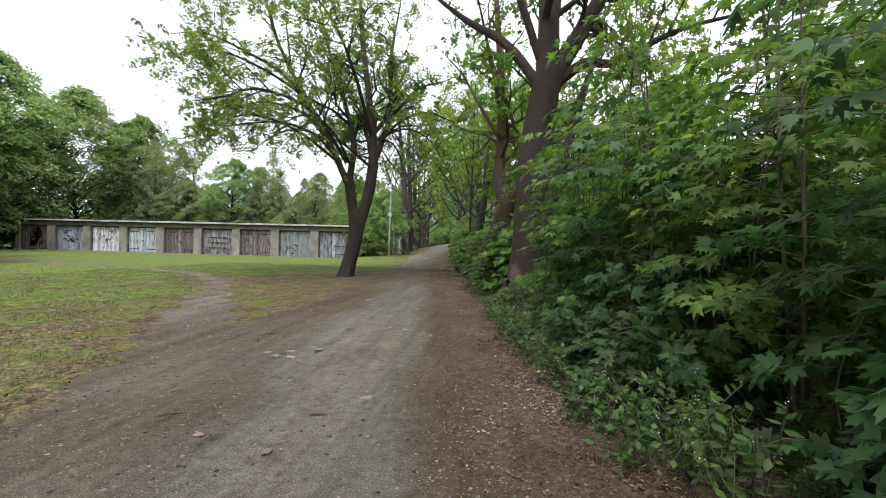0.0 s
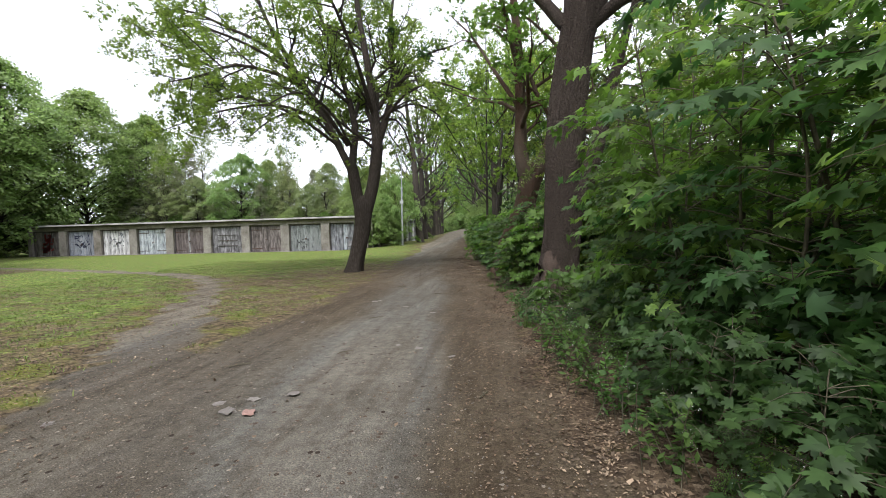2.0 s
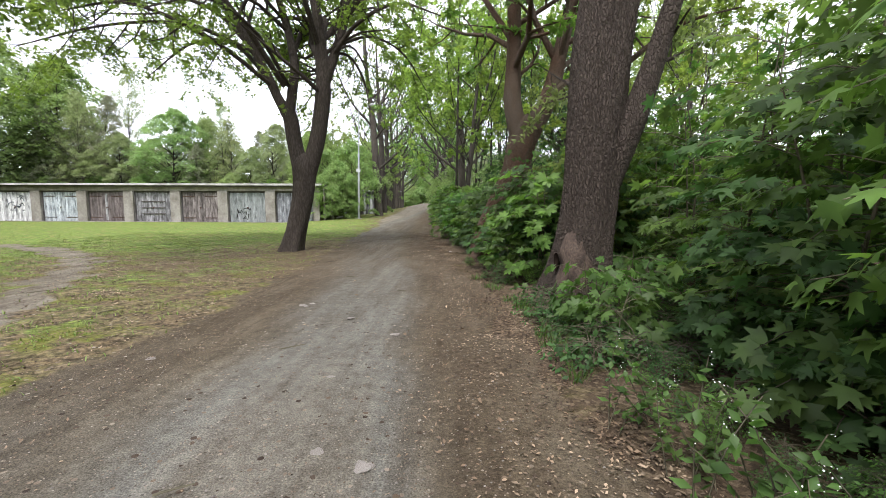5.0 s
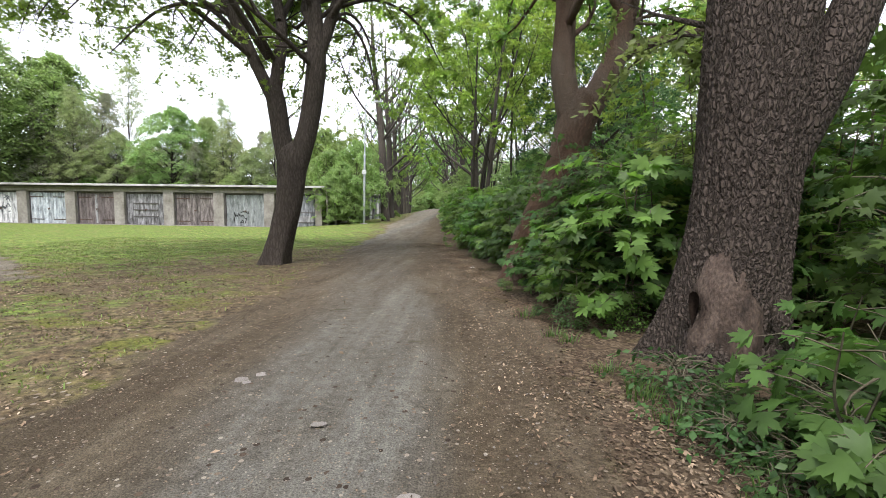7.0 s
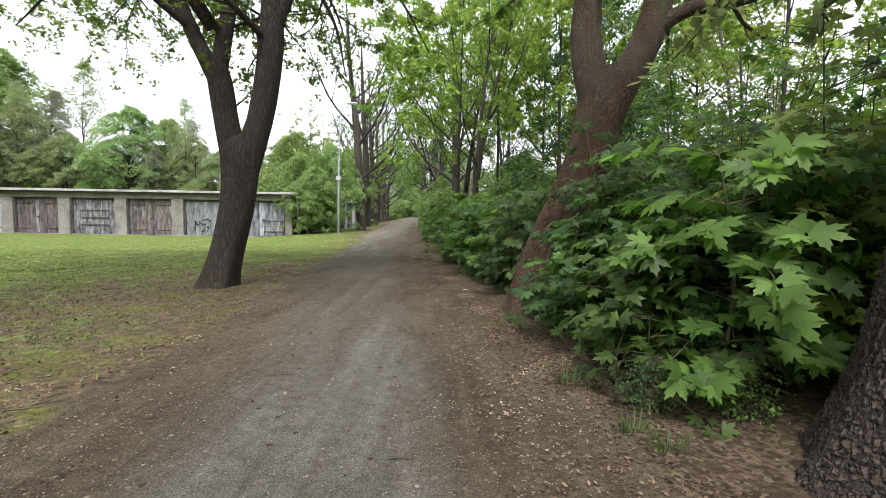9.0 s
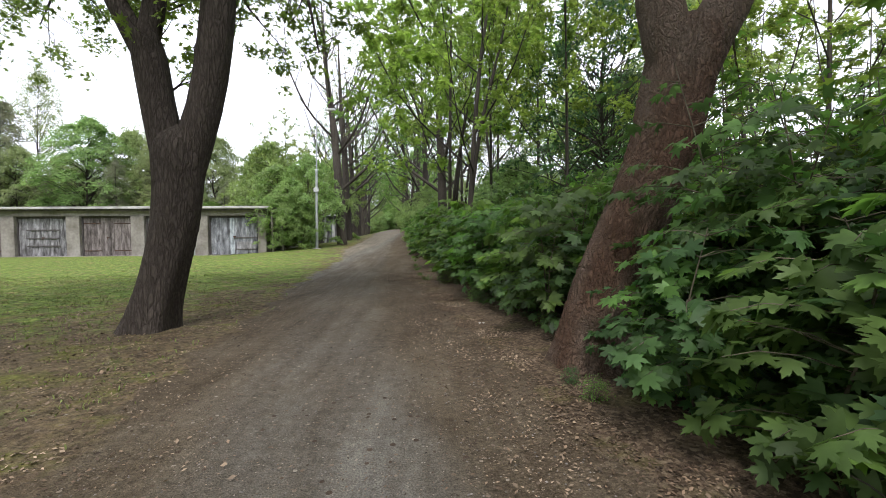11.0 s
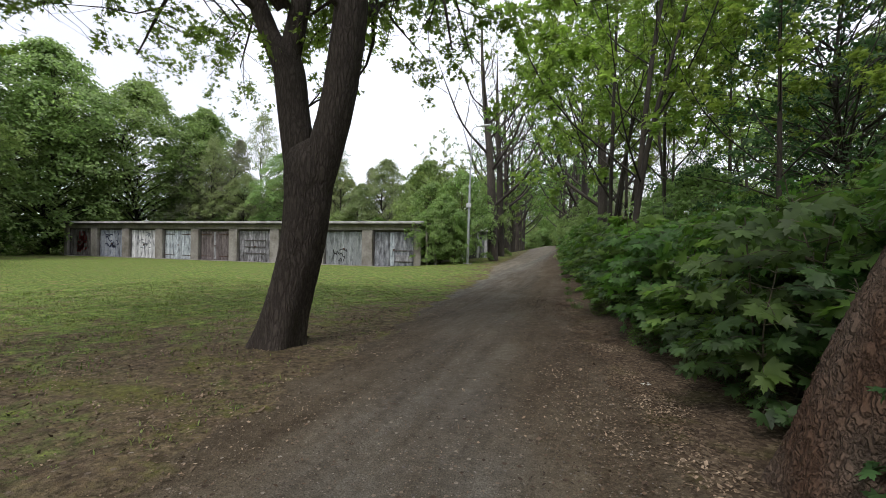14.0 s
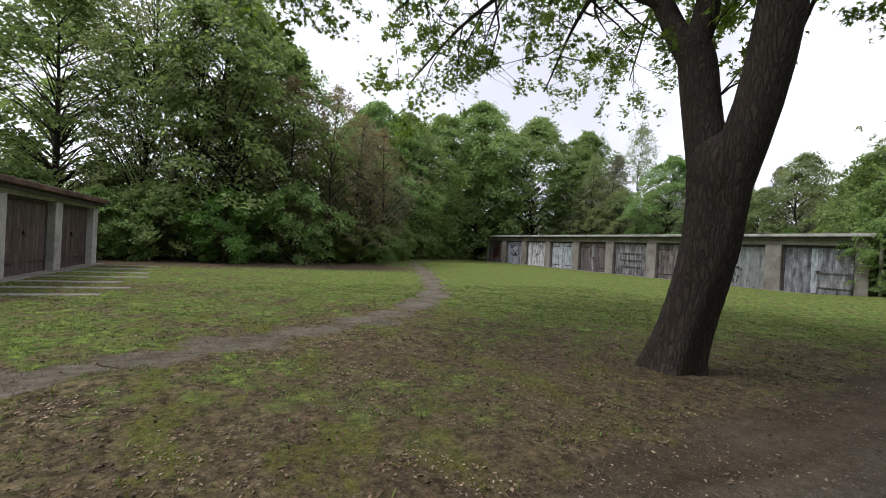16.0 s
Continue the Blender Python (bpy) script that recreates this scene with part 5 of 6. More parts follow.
stand(THICKET, [(-22.3, 6.8, 0.95), (-21.5, 9.6, 0.85), (-22.9, 12.6, 1.05), (-24.8, 15.4, 0.9), (-26.3, 17.9, 0.75), (-30.0, 19.5, 0.8), (-36.6, 23.4, 0.95), (-41.5, 30.6, 0.75), (-21.6, 5.0, 0.8), (-42.6, 33.0, 0.9),
                (-29.5, 13, 1.2), (-28.5, 8.5, 1.2), (-24.2, 10.8, 1.0), (-25.8, 14.0, 0.9), (-24.2, 5.6, 1.0), (-27.6, 16.6, 0.9), (-28.8, 11, 1.2), (-26.5, 7.0, 1.1), (-30.5, 15.2, 1.2), (-29, 17.6, 0.8), (-33, 20.6, 1.0), (-38, 25.5, 1.2), (-31.8, 20.8, 0.9), (-35, 16, 1.4), (-23.5, 2.0, 1.0), (-27, 4.5, 1.2), (-39, 20, 1.5), (-33, 9, 1.4), (-43, 29, 1.4)])
# behind the long row
stand([ROUND_TREE[0], OLIVE_TREE[0], CONE_TREE, ROUND_TREE[1], OLIVE_TREE[1]], [(-38, 45, 1.01), (-35.5, 44, 0.87), (-32, 43.5, 0.92), (-29, 45, 0.69), (-26.5, 44, 0.73), (-24, 45.5, 0.69), (-21.5, 43.8, 0.69), (-19, 46, 0.69), (-16.5, 44, 0.66), (-14, 46, 0.61), (-11.8, 45, 0.56), (-35, 50, 1.01), (-30, 51, 0.81), (-25, 52, 0.81), (-20, 53, 0.77), (-16, 52, 0.73), (-12.5, 54, 0.66), (-31, 58, 0.89), (-23, 60, 0.86), (-16, 62, 0.77), (-42, 48, 1.1)])
stand([CONE_TREE, OLIVE_TREE[0], ROUND_TREE[1], OLIVE_TREE[1], ROUND_TREE[0]], [(-37, 42, 0.85), (-33.6, 42, 0.7), (-30.4, 42.6, 0.66), (-27.8, 42, 0.6), (-25.3, 42.8, 0.66), (-22.8, 42, 0.56), (-20.2, 42.6, 0.6), (-17.8, 42, 0.54), (-15.2, 42.6, 0.56), (-12.8, 42.4, 0.5)])
stand(THICKET, [(-36, 41, 1.15), (-31.5, 41.2, 1.1), (-27.5, 41.5, 1.15), (-23.6, 41, 1.05), (-19.5, 41.4, 1.15), (-15.8, 41, 1.1), (-12.2, 41, 1.0), (-40, 36, 1.2)])
# between the long row and the lamp, and along the avenue
stand([YOUNG_BUSH], [(-9.3, 36.4, 1.2), (-8.0, 37.6, 1.05), (-10.4, 39, 1.35), (-7.7, 35.2, 0.5), (-8.3, 34.5, 0.62), (-8.9, 33.9, 0.55), (-11.5, 42.5, 1.4), (-9.0, 48, 1.3), (-8.6, 35.6, 0.8)])
stand([SPRING_TREE[0]], [(-10.5, 41.5, 0.7), (-9.5, 61, 1.0), (-12, 70, 1.1)])
AVENUE = limbed_tree("avenue_tree", 15, 17, 0.36, 3.6, 13, 0.95, LEAF_OLIVE, BARK_FAR, [(1.1, 0.42, 0.25, 0.3), (1.3, 0.45, 0.2, 0.2)], 1.0, 0.3, SPRAY_MID, "tall avenue tree with spreading half-bare branches", "trees lining the avenue")
AVENUE_FULL = limbed_tree("avenue_tree", 16, 16, 0.34, 3.0, 13, 1.0, LEAF_MAPLE, BARK_FAR, [(1.2, 0.42, 0.2, 0.15), (1.5, 0.45, 0.2, 0.05)], 3.5, 0.42, SPRAY_MID, "tall leafy avenue tree beside the track", "trees lining the avenue")
for k, (x, y) in enumerate([(-6.15, 40), (-6.9, 46.8), (-7.5, 54), (-8.2, 62), (-8.9, 70.5), (-9.8, 80), (-10.8, 92)]):
    plant(AVENUE if k < 2 else AVENUE_FULL, USED, x, y, 40 * k, 1.0)
for k, (x, y) in enumerate([(0.9, 36), (0.0, 46), (-0.9, 57), (-1.8, 68), (-3, 80), (-4, 94)]):
    plant(AVENUE_FULL, USED, x, y, 70 * k + 20, 0.95)
stand(THICKET + [YOUNG_BUSH], [(-7.5, 112, 1.6), (-9.5, 108, 1.5), (-5.2, 110, 1.5), (-11, 104, 1.5), (-2.5, 100, 1.5), (-8, 118, 2.2), (-0.1, 33, 0.7), (0.6, 38, 0.8), (0.1, 43, 0.9), (-0.4, 50, 0.9), (-1.0, 60, 1.0), (-1.9, 70, 1.0), (-3.0, 84, 1.0), (-12, 84, 1.2), (-11, 75, 1.0)])
stand(THICKET, [(-8, 104, 1.2), (-6.2, 105, 1.5), (-10, 105, 1.5), (-8.4, 109, 1.7), (-44, 37, 1.3), (-46.5, 41, 1.5), (-38, 48, 1.6), (-32, 47.5, 1.5), (-27, 48, 1.4), (-22, 48.5, 1.4), (-17, 48, 1.35), (-12, 49, 1.3), (-30, 55, 1.7), (-20, 56, 1.6)])
stand(MAPLE_TREE, [(-8, 126, 1.2), (-14, 120, 1.3), (-2, 122, 1.3), (-20, 118, 1.3), (5, 116, 1.3)])
# right of the track
stand(SPRING_TREE, [(0.45, 23.2, 1.05), (0.85, 21.6, 1.0), (2.2, 25.5, 1.1), (1.0, 29.5, 1.05), (3.2, 20.0, 0.95), (1.8, 33, 1.1), (4.4, 27, 1.1), (3.5, 32, 1.15), (7.5, 17.5, 1.0), (11, 11, 0.9), (12, 4.0, 0.9), (10.5, 23, 1.0), (12, -2, 1.0), (8, 36, 1.0)])
stand([DARK_TREE], [(5.1, 21.8, 0.8), (6.9, 24.5, 0.85), (9.0, 29, 0.9)])
stand(OLIVE_TREE + [ROUND_TREE[0]], [(16, 8, 0.9), (18, 20, 0.9), (14, 32, 1.0), (20, 1, 0.9), (8, 46, 0.9), (14, 48, 1.0), (8, 60, 1.0), (5, 70, 1.1), (26, 28, 1.0), (18, -10, 1.0), (4, 82, 1.2), (28, 10, 1.0)])
stand(THICKET, [(3.4, 26.5, 1.1), (4.6, 29.5, 1.2), (6.2, 20.5, 1.0), (8, 26, 1.2), (12, 3, 1.0), (13, 10, 1.0), (12, 17, 1.0), (13, 24, 1.1), (9, 28, 1.0), (6, 33, 1.0), (4, 38, 1.1), (17, -4, 1.1), (18, 6, 1.2), (19, 15, 1.2), (18, 27, 1.2), (10, 40, 1.2), (24, 3, 1.4), (25, 18, 1.4), (22, 36, 1.4), (14, 38, 1.3)])
# the wood further off closes the view all round
for k in range(44):
    a = radians(k * 360 / 44 + wood_rng.uniform(-3, 3))
    x, y = -4 + 62 * math.cos(a), 22 + 62 * math.sin(a)
    if not -16 < x < 2:
        plant(THICKET[k % 2], USED, x, y, wood_rng.uniform(0, 360), wood_rng.uniform(2.2, 3.0), wood_rng.uniform(0.9, 1.2))
# unseen trees added behind the first steps, for shade
stand(ROUND_TREE, [(8, -14, 1.2), (-4, -24, 1.2), (14, -20, 1.2), (-14, -18, 1.2)])


# ---- maple saplings and undergrowth beside the track ----
def sapling(name, seed, high, spread, stems, leaf, template, size, label, group, node=0.22, pairs=3):
    """A young maple: thin stems, opposite side shoots in tiers, drooping lobed leaves on them."""
    rng = np.random.default_rng(seed)
    bush = thing(name, (0, 0, 0), label, "sapling", group)
    lines, P, N, F = [], [], [], []
    for s in range(stems):
        a, lean = rng.uniform(0, 6.28), rng.uniform(0.1, 0.5) * min(high, 3.0) * 0.5
        h = high * rng.uniform(0.75, 1.0)
        tip = np.array([math.cos(a) * lean, math.sin(a) * lean, h])
        b = np.array([0.12 * rng.normal(), 0.12 * rng.normal(), -0.05])
        stem = smooth_line([(*b, 0.008 + 0.004 * high), (*(b + (tip - b) * 0.5 + [0.08 * rng.normal(), 0.08 * rng.normal(), 0]), 0.006 + 0.002 * high), (*tip, 0.004)], 12)
        lines.append(stem)
        nodes = int(h / node)
        for k in range(nodes):
            u = 0.1 + 0.9 * (k + rng.random()) / nodes
            i = min(int(u * 11), 10)
            c = stem[i, :3] + (stem[i + 1, :3] - stem[i, :3]) * (u * 11 - i)
            for q in range(pairs if u < 0.6 or high < 2 else max(1, pairs - 1 - int(u > 0.85))):
                az = rng.uniform(0, 6.28)
                ln = spread * (0.35 + 0.75 * math.sin(math.pi * min(1, 0.25 + 0.55 * u))) * rng.uniform(0.5, 1.0)
                o = np.array([math.cos(az), math.sin(az), 0.0])
                twig = smooth_line([(*c, 0.005), (*(c + o * ln * 0.55 + [0, 0, 0.16 * ln]), 0.004), (*(c + o * ln + [0, 0, 0.05 * ln]), 0.002)], 4)
                lines.append(twig)
                for w in np.linspace(0.35, 1.0, max(2, int(ln / 0.1))):
                    j = min(int(w * 3), 2)
                    p = twig[j, :3] + (twig[j + 1, :3] - twig[j, :3]) * (w * 3 - j)
                    for side in ((-1, 1) if w < 0.98 else (-1, 0, 1)):
                        sd = np.array([-o[1], o[0], 0]) * side
                        f = unit(o * 0.7 + sd * 0.9 + 0.25 * rng.normal(size=3) - [0, 0, rng.uniform(0.1, 0.6)])
                        P.append(p + f * rng.uniform(0.02, 0.07) + [0, 0, 0.01])
                        F.append(f)
                        N.append(np.array([0, 0, 0.9]) + 0.4 * rng.normal(size=3) + o * 0.6)
    tagged(part("stemwork", tubes(lines, 4), TWIG, bush, smooth=True), kind="stuff")
    tagged(part("foliage", leaves(template, P, N, size, rng, F), leaf, bush), kind="stuff")
    return bush


BY_TRACK = "maple saplings beside the track"
TALL = [sapling("maple_sapling", s, 4.6, 0.95, 2, LEAF_MAPLE, MAPLE, 0.08, "tall leafy maple sapling beside the track", BY_TRACK, node=0.24, pairs=3) for s in (101, 102, 103)]
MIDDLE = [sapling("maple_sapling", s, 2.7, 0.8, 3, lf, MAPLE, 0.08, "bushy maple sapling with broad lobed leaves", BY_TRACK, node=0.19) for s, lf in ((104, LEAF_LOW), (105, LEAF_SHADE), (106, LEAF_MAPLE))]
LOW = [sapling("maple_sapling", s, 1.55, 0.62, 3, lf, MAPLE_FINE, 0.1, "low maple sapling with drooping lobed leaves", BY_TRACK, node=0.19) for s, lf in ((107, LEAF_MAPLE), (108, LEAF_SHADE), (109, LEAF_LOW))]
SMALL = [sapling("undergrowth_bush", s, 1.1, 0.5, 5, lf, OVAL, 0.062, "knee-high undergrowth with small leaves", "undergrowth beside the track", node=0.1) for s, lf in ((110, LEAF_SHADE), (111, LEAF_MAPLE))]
# low saplings whose leaf colour carries the shade of the taller growth
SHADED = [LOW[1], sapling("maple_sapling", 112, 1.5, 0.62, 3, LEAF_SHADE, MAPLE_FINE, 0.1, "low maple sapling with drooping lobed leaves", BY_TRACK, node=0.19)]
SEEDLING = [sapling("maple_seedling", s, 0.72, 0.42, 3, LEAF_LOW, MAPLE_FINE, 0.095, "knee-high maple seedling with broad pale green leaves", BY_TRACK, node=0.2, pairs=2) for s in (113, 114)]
bush_rng = np.random.default_rng(9)


def sow(kinds, places, lo=0.9, hi=1.12):
    for k, (x, y) in enumerate(places):
        plant(kinds[k % len(kinds)], USED, x, y, bush_rng.uniform(0, 360), bush_rng.uniform(lo, hi), bush_rng.uniform(0.92, 1.1))


def verge(y):
    """Where the tall growth may begin: it draws back before the oak."""
    return 0.75 + (y - 3.0) * 0.34 if 4.3 < y < 9.2 else -99.0


def edge_places(y0, y1, step, off0, off1, reach=0.0):
    out, y = [], y0
    while y < y1:
        x = float(right_edge(y)) + bush_rng.uniform(off0, off1) + 0.22 * float(smoothstep(4.0, 5.6, y) * smoothstep(9.6, 9.0, y)) * (off1 > 0.85)
        x = max(x, verge(y) + reach) if reach else x
        if math.hypot(x - 2.05, y - 9.5) > 0.85 and math.hypot(x - 1.2, y - 13.25) > 0.7:
            out.append((x, y + bush_rng.uniform(-0.2, 0.2)))
        y += step
    return out


sow(TALL, edge_places(-2.5, 8.4, 0.85, 1.4, 2.2, 0.8) + edge_places(-2.0, 9.0, 0.95, 2.6, 4.4, 0.8), 0.85, 1.25)
sow(TALL, edge_places(7.5, 20, 1.15, 3.2, 6.0), 0.7, 1.0)
sow(MIDDLE, edge_places(-1.5, 8.3, 0.85, 1.05, 1.5, 0.7) + edge_places(5.5, 22, 1.5, 3.2, 5.5))
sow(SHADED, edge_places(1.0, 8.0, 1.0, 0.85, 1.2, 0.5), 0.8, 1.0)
sow(LOW, edge_places(10.6, 24, 0.62, 0.8, 1.6) + edge_places(10.8, 24, 0.8, 1.7, 2.8), 0.95, 1.2)
sow(MIDDLE, edge_places(12.2, 24, 1.1, 1.9, 3.0), 0.75, 0.9)
sow([LOW[2], SHADED[0], SHADED[1]], [(1.5, 11.4), (1.35, 12.0), (1.75, 10.95), (2.0, 11.9), (2.2, 11.2)], 0.85, 1.0)
sow(MIDDLE, [(2.15, 11.55), (2.5, 12.1), (2.75, 11.4), (2.0, 12.25), (1.8, 12.45)], 0.72, 0.85)
sow(LOW, [(1.5, 12.35), (1.3, 12.5), (1.7, 12.1)], 0.6, 0.75)
sow(SEEDLING, [(2.15, 8.2), (1.85, 8.05), (2.45, 8.6), (2.65, 8.9), (1.75, 7.5), (2.0, 7.7), (1.5, 10.5), (1.25, 10.7)], 0.8, 1.05)
# a paler leaf colour stands for the daylight on these saplings
LIT_TONE = [sapling("maple_sapling", s, 2.9, 0.85, 3, LEAF_FORK, MAPLE, 0.085, "maple sapling behind the oak, daylight put into its leaf tone", BY_TRACK, node=0.2) for s in (115, 116)]
sow(LIT_TONE, [(2.9, 12.4), (3.4, 11.5), (3.9, 12.7), (3.2, 13.8), (4.4, 11.7), (2.75, 10.9), (5.0, 13.0), (3.0, 15.0), (4.2, 14.4)], 0.85, 1.1)
# ground cover, its leaf colour darkened for the oak's shade
COVER = [sapling("ground_ivy", s, 0.28, 0.3, 6, LEAF_SHADE, OVAL, 0.055, "low ground cover under the oak, shade in its leaf colour", "undergrowth beside the track", node=0.07) for s in (117, 118)]
sow(COVER, [(x, y) for x, y in [(1.5 + 0.28 * k + 0.1 * math.sin(7 * k + j), 7.15 + 0.3 * j) for j in range(7) for k in range(5)] if math.hypot(x - 2.0, y - 9.5) > 0.75] + [(2.5, 8.7), (2.75, 8.9), (2.6, 8.35)], 0.75, 1.1)
sow(SMALL, [(1.2, 10.5), (1.7, 10.4), (0.95, 11.0), (0.75, 12.4), (0.7, 12.75), (2.6, 9.2)], 0.3, 0.5)
sow(SMALL, edge_places(0.8, 7.2, 0.5, 0.45, 0.8) + edge_places(14.4, 30, 0.6, 0.5, 0.9) + edge_places(10.5, 30, 1.0, 1.6, 3.0), 0.55, 0.85)
sow(SMALL, edge_places(2.6, 7.4, 0.33, 0.35, 0.8) + edge_places(3.0, 7.4, 0.4, 0.8, 0.845) + [(float(right_edge(y)) + 1.25 + 0.3 * math.sin(9 * y), y) for y in np.arange(3.2, 7.6, 0.38)], 0.3, 0.48)
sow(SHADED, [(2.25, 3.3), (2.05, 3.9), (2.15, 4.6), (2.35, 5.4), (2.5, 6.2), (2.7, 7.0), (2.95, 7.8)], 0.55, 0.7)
sow(LOW, edge_places(24, 46, 0.9, 0.6, 1.6), 1.0, 1.3)
sow(TALL, edge_places(8.5, 30, 3.0, 5.0, 9.0))
sow(TALL, [(3.6, 10.6), (4.3, 9.4), (4.8, 10.8), (5.4, 8.6), (5.9, 10.0), (6.6, 11.6), (4.1, 12.2), (5.2, 12.8), (7.4, 9.6), (8.2, 12.0), (6.9, 7.4), (8.8, 8.4), (5.6, 14.4), (7.6, 14.6)], 0.5, 0.72)
sow(MIDDLE, [(3.4, 9.6), (3.9, 10.9), (4.7, 8.6), (4.4, 11.8), (5.6, 11.4), (3.5, 12.8), (6.4, 9.0)], 0.8, 1.0)


# white-flowered herbs, grass tufts, weeds
def herb(seed):
    rng = np.random.default_rng(seed)
    t = thing("garlic_mustard", (0, 0, 0), "upright herb with small white flowers at the verge", "wild flower", "white-flowered herbs at the verge")
    lines, P, N, Q = [], [], [], []
    for s in range(11):
        a, h = rng.uniform(0, 6.28), rng.uniform(0.22, 0.5)
        b, tip = np.array([0.1 * rng.normal(), 0.1 * rng.normal(), 0]), np.array([math.cos(a) * 0.16, math.sin(a) * 0.16, h])
        st = smooth_line([(*b, 0.004), (*((b + tip) / 2 + [0.02, 0, 0.05]), 0.003), (*tip, 0.002)], 6)
        lines.append(st)
        for u in np.linspace(0.15, 0.92, 14):
            i = min(int(u * 5), 4)
            P.append(st[i, :3] + (st[i + 1, :3] - st[i, :3]) * (u * 5 - i))
            N.append([0.5 * rng.normal(), 0.5 * rng.normal(), 1])
        for _ in range(5):
            Q.append(tip + 0.016 * rng.normal(size=3))
    tagged(part("stemwork", tubes(lines, 4), TWIG, t), kind="stuff")
    tagged(part("foliage", leaves(OVAL, P, N, 0.055, rng), LEAF_LOW, t), kind="stuff")
    tagged(part("blossom", leaves(KITE, Q, np.array([0, 0, 1]) + 0.5 * rng.normal(size=(len(Q), 3)), 0.006, rng), PETAL, t, "small white petals"), kind="stuff")
    return t


def tuft(seed, count, high):
    rng = np.random.default_rng(seed)
    V, F = [], []
    for k in range(count):
        a, r, h, w = rng.uniform(0, 6.28), 0.11 * rng.random(), high * rng.uniform(0.4, 1.1), 0.0035
        b, o = np.array([r * math.cos(a), r * math.sin(a), -0.01]), np.array([math.cos(a + 0.5), math.sin(a + 0.5), 0])
        s = np.array([-o[1], o[0], 0]) * w
        m, e = b + o * h * 0.25 + [0, 0, h * 0.65], b + o * h * 0.65 + [0, 0, h * 0.95]
        i = len(V)
        V += [b - s, b + s, m + s * 0.8, m - s * 0.8, e]
        F += [(i, i + 1, i + 2), (i, i + 2, i + 3), (i + 3, i + 2, i + 4)]
    ob = part("grass_tuft", (np.array(V), np.array(F)), LEAF_LOW)
    return tagged(ob, "tuft of long green grass at the verge", "grass", "grass tufts at the verge")


herbs = [herb(301), herb(302)]
sow(herbs, [(1.95, 2.3), (2.05, 2.65), (2.25, 2.2), (1.85, 2.9), (2.3, 2.6), (1.75, 3.6), (1.6, 4.7), (1.55, 5.1), (1.5, 5.5), (1.5, 5.9), (2.3, 1.9), (2.45, 2.3), (1.45, 6.3), (1.65, 4.3)], 0.8, 1.1)
tufts = [tuft(311, 60, 0.17), tuft(312, 45, 0.13)]
sow(tufts, [(1.3, 6.9), (1.35, 7.25), (1.28, 7.6), (1.3, 8.6), (1.22, 8.85), (1.45, 8.5), (1.6, 8.75), (1.15, 9.3), (1.05, 10.0), (0.95, 10.2), (1.75, 8.95), (1.55, 8.1), (1.3, 7.9), (1.7, 8.2), (1.85, 8.45), (1.45, 7.4), (1.25, 9.0), (0.8, 10.9), (-0.35, 19.9), (-0.5, 21), (-0.6, 22.5), (-0.65, 24), (-0.7, 26)], 0.8, 1.15)


# ---- loose cover: grass, fallen leaves, grit ----
def scatter(rng, n, x0, x1, y0, y1, share):
    x, y = rng.uniform(x0, x1, n), rng.uniform(y0, y1, n)
    keep = rng.random(n) < share(x, y)
    return x[keep], y[keep]


def ground_points(x, y, lift=0.0):
    return np.stack([x, y, land(x, y) + lift], 1)


rng_g = np.random.default_rng(51)


def blades(x, y, high, rng):
    n = len(x)
    a, h = rng.uniform(0, 2 * np.pi, n), high * rng.uniform(0.4, 1.15, n)
    o = np.stack([np.cos(a), np.sin(a), np.zeros(n)], 1)
    s = np.stack([-o[:, 1], o[:, 0], np.zeros(n)], 1) * 0.0045
    b = ground_points(x, y)
    m, e = b + o * (h * 0.3)[:, None] + [0, 0, 0], b + o * (h * rng.uniform(0.5, 1.0, n))[:, None]
    m[:, 2] += h * 0.6
    e[:, 2] += h * 0.8
    V = np.stack([b - s, b + s, m + s, m - s, e], 1).reshape(-1, 3)
    t = np.array([(0, 1, 2), (0, 2, 3), (3, 2, 4)])
    return V, (t[None] + (np.arange(n) * 5)[:, None, None]).reshape(-1, 3)


def grass_share(x, y):
    d, l, g = covers(x, y)
    return (1 - 0.6 * smoothstep(5.0, 1.5, np.hypot(x + 3.4, (y - 12.6) * 0.8))) * np.clip((g * 1.2 + 0.12) * (0.25 + 0.75 * (wobble(x, y, 3.3, 7) > -0.1)) * (0.06 + 0.94 * smoothstep(-0.35, 0.75, wobble(x, y, 11.7, 3) + 0.9 * wobble(0.8 * x + 0.6 * y, 0.8 * y - 0.6 * x, 7.3, 5) + 0.6 * wobble(0.5 * x - 0.87 * y, 0.5 * y + 0.87 * x, 2.9, 8))), 0, 1) * (1 - d)


gx, gy = scatter(rng_g, 300000, -13, -2.2, 1.5, 22, grass_share)
hx, hy = scatter(rng_g, 50000, -32, -4.5, 12, 33, grass_share)
lawn = part("grass", join(blades(gx, gy, 0.05, rng_g), blades(hx, hy, 0.075, rng_g)), GRASS)
tagged(lawn, "short patchy lawn grass", "grass", kind="stuff")


def litter_share(x, y):
    d, l, g = covers(x, y)
    return np.clip(l * 0.9 + 0.1, 0, 1) * (1 - 0.75 * d) * (1 - 0.6 * smoothstep(0.05, 0.5, x - right_edge(y)) * smoothstep(10.5, 9.5, y))


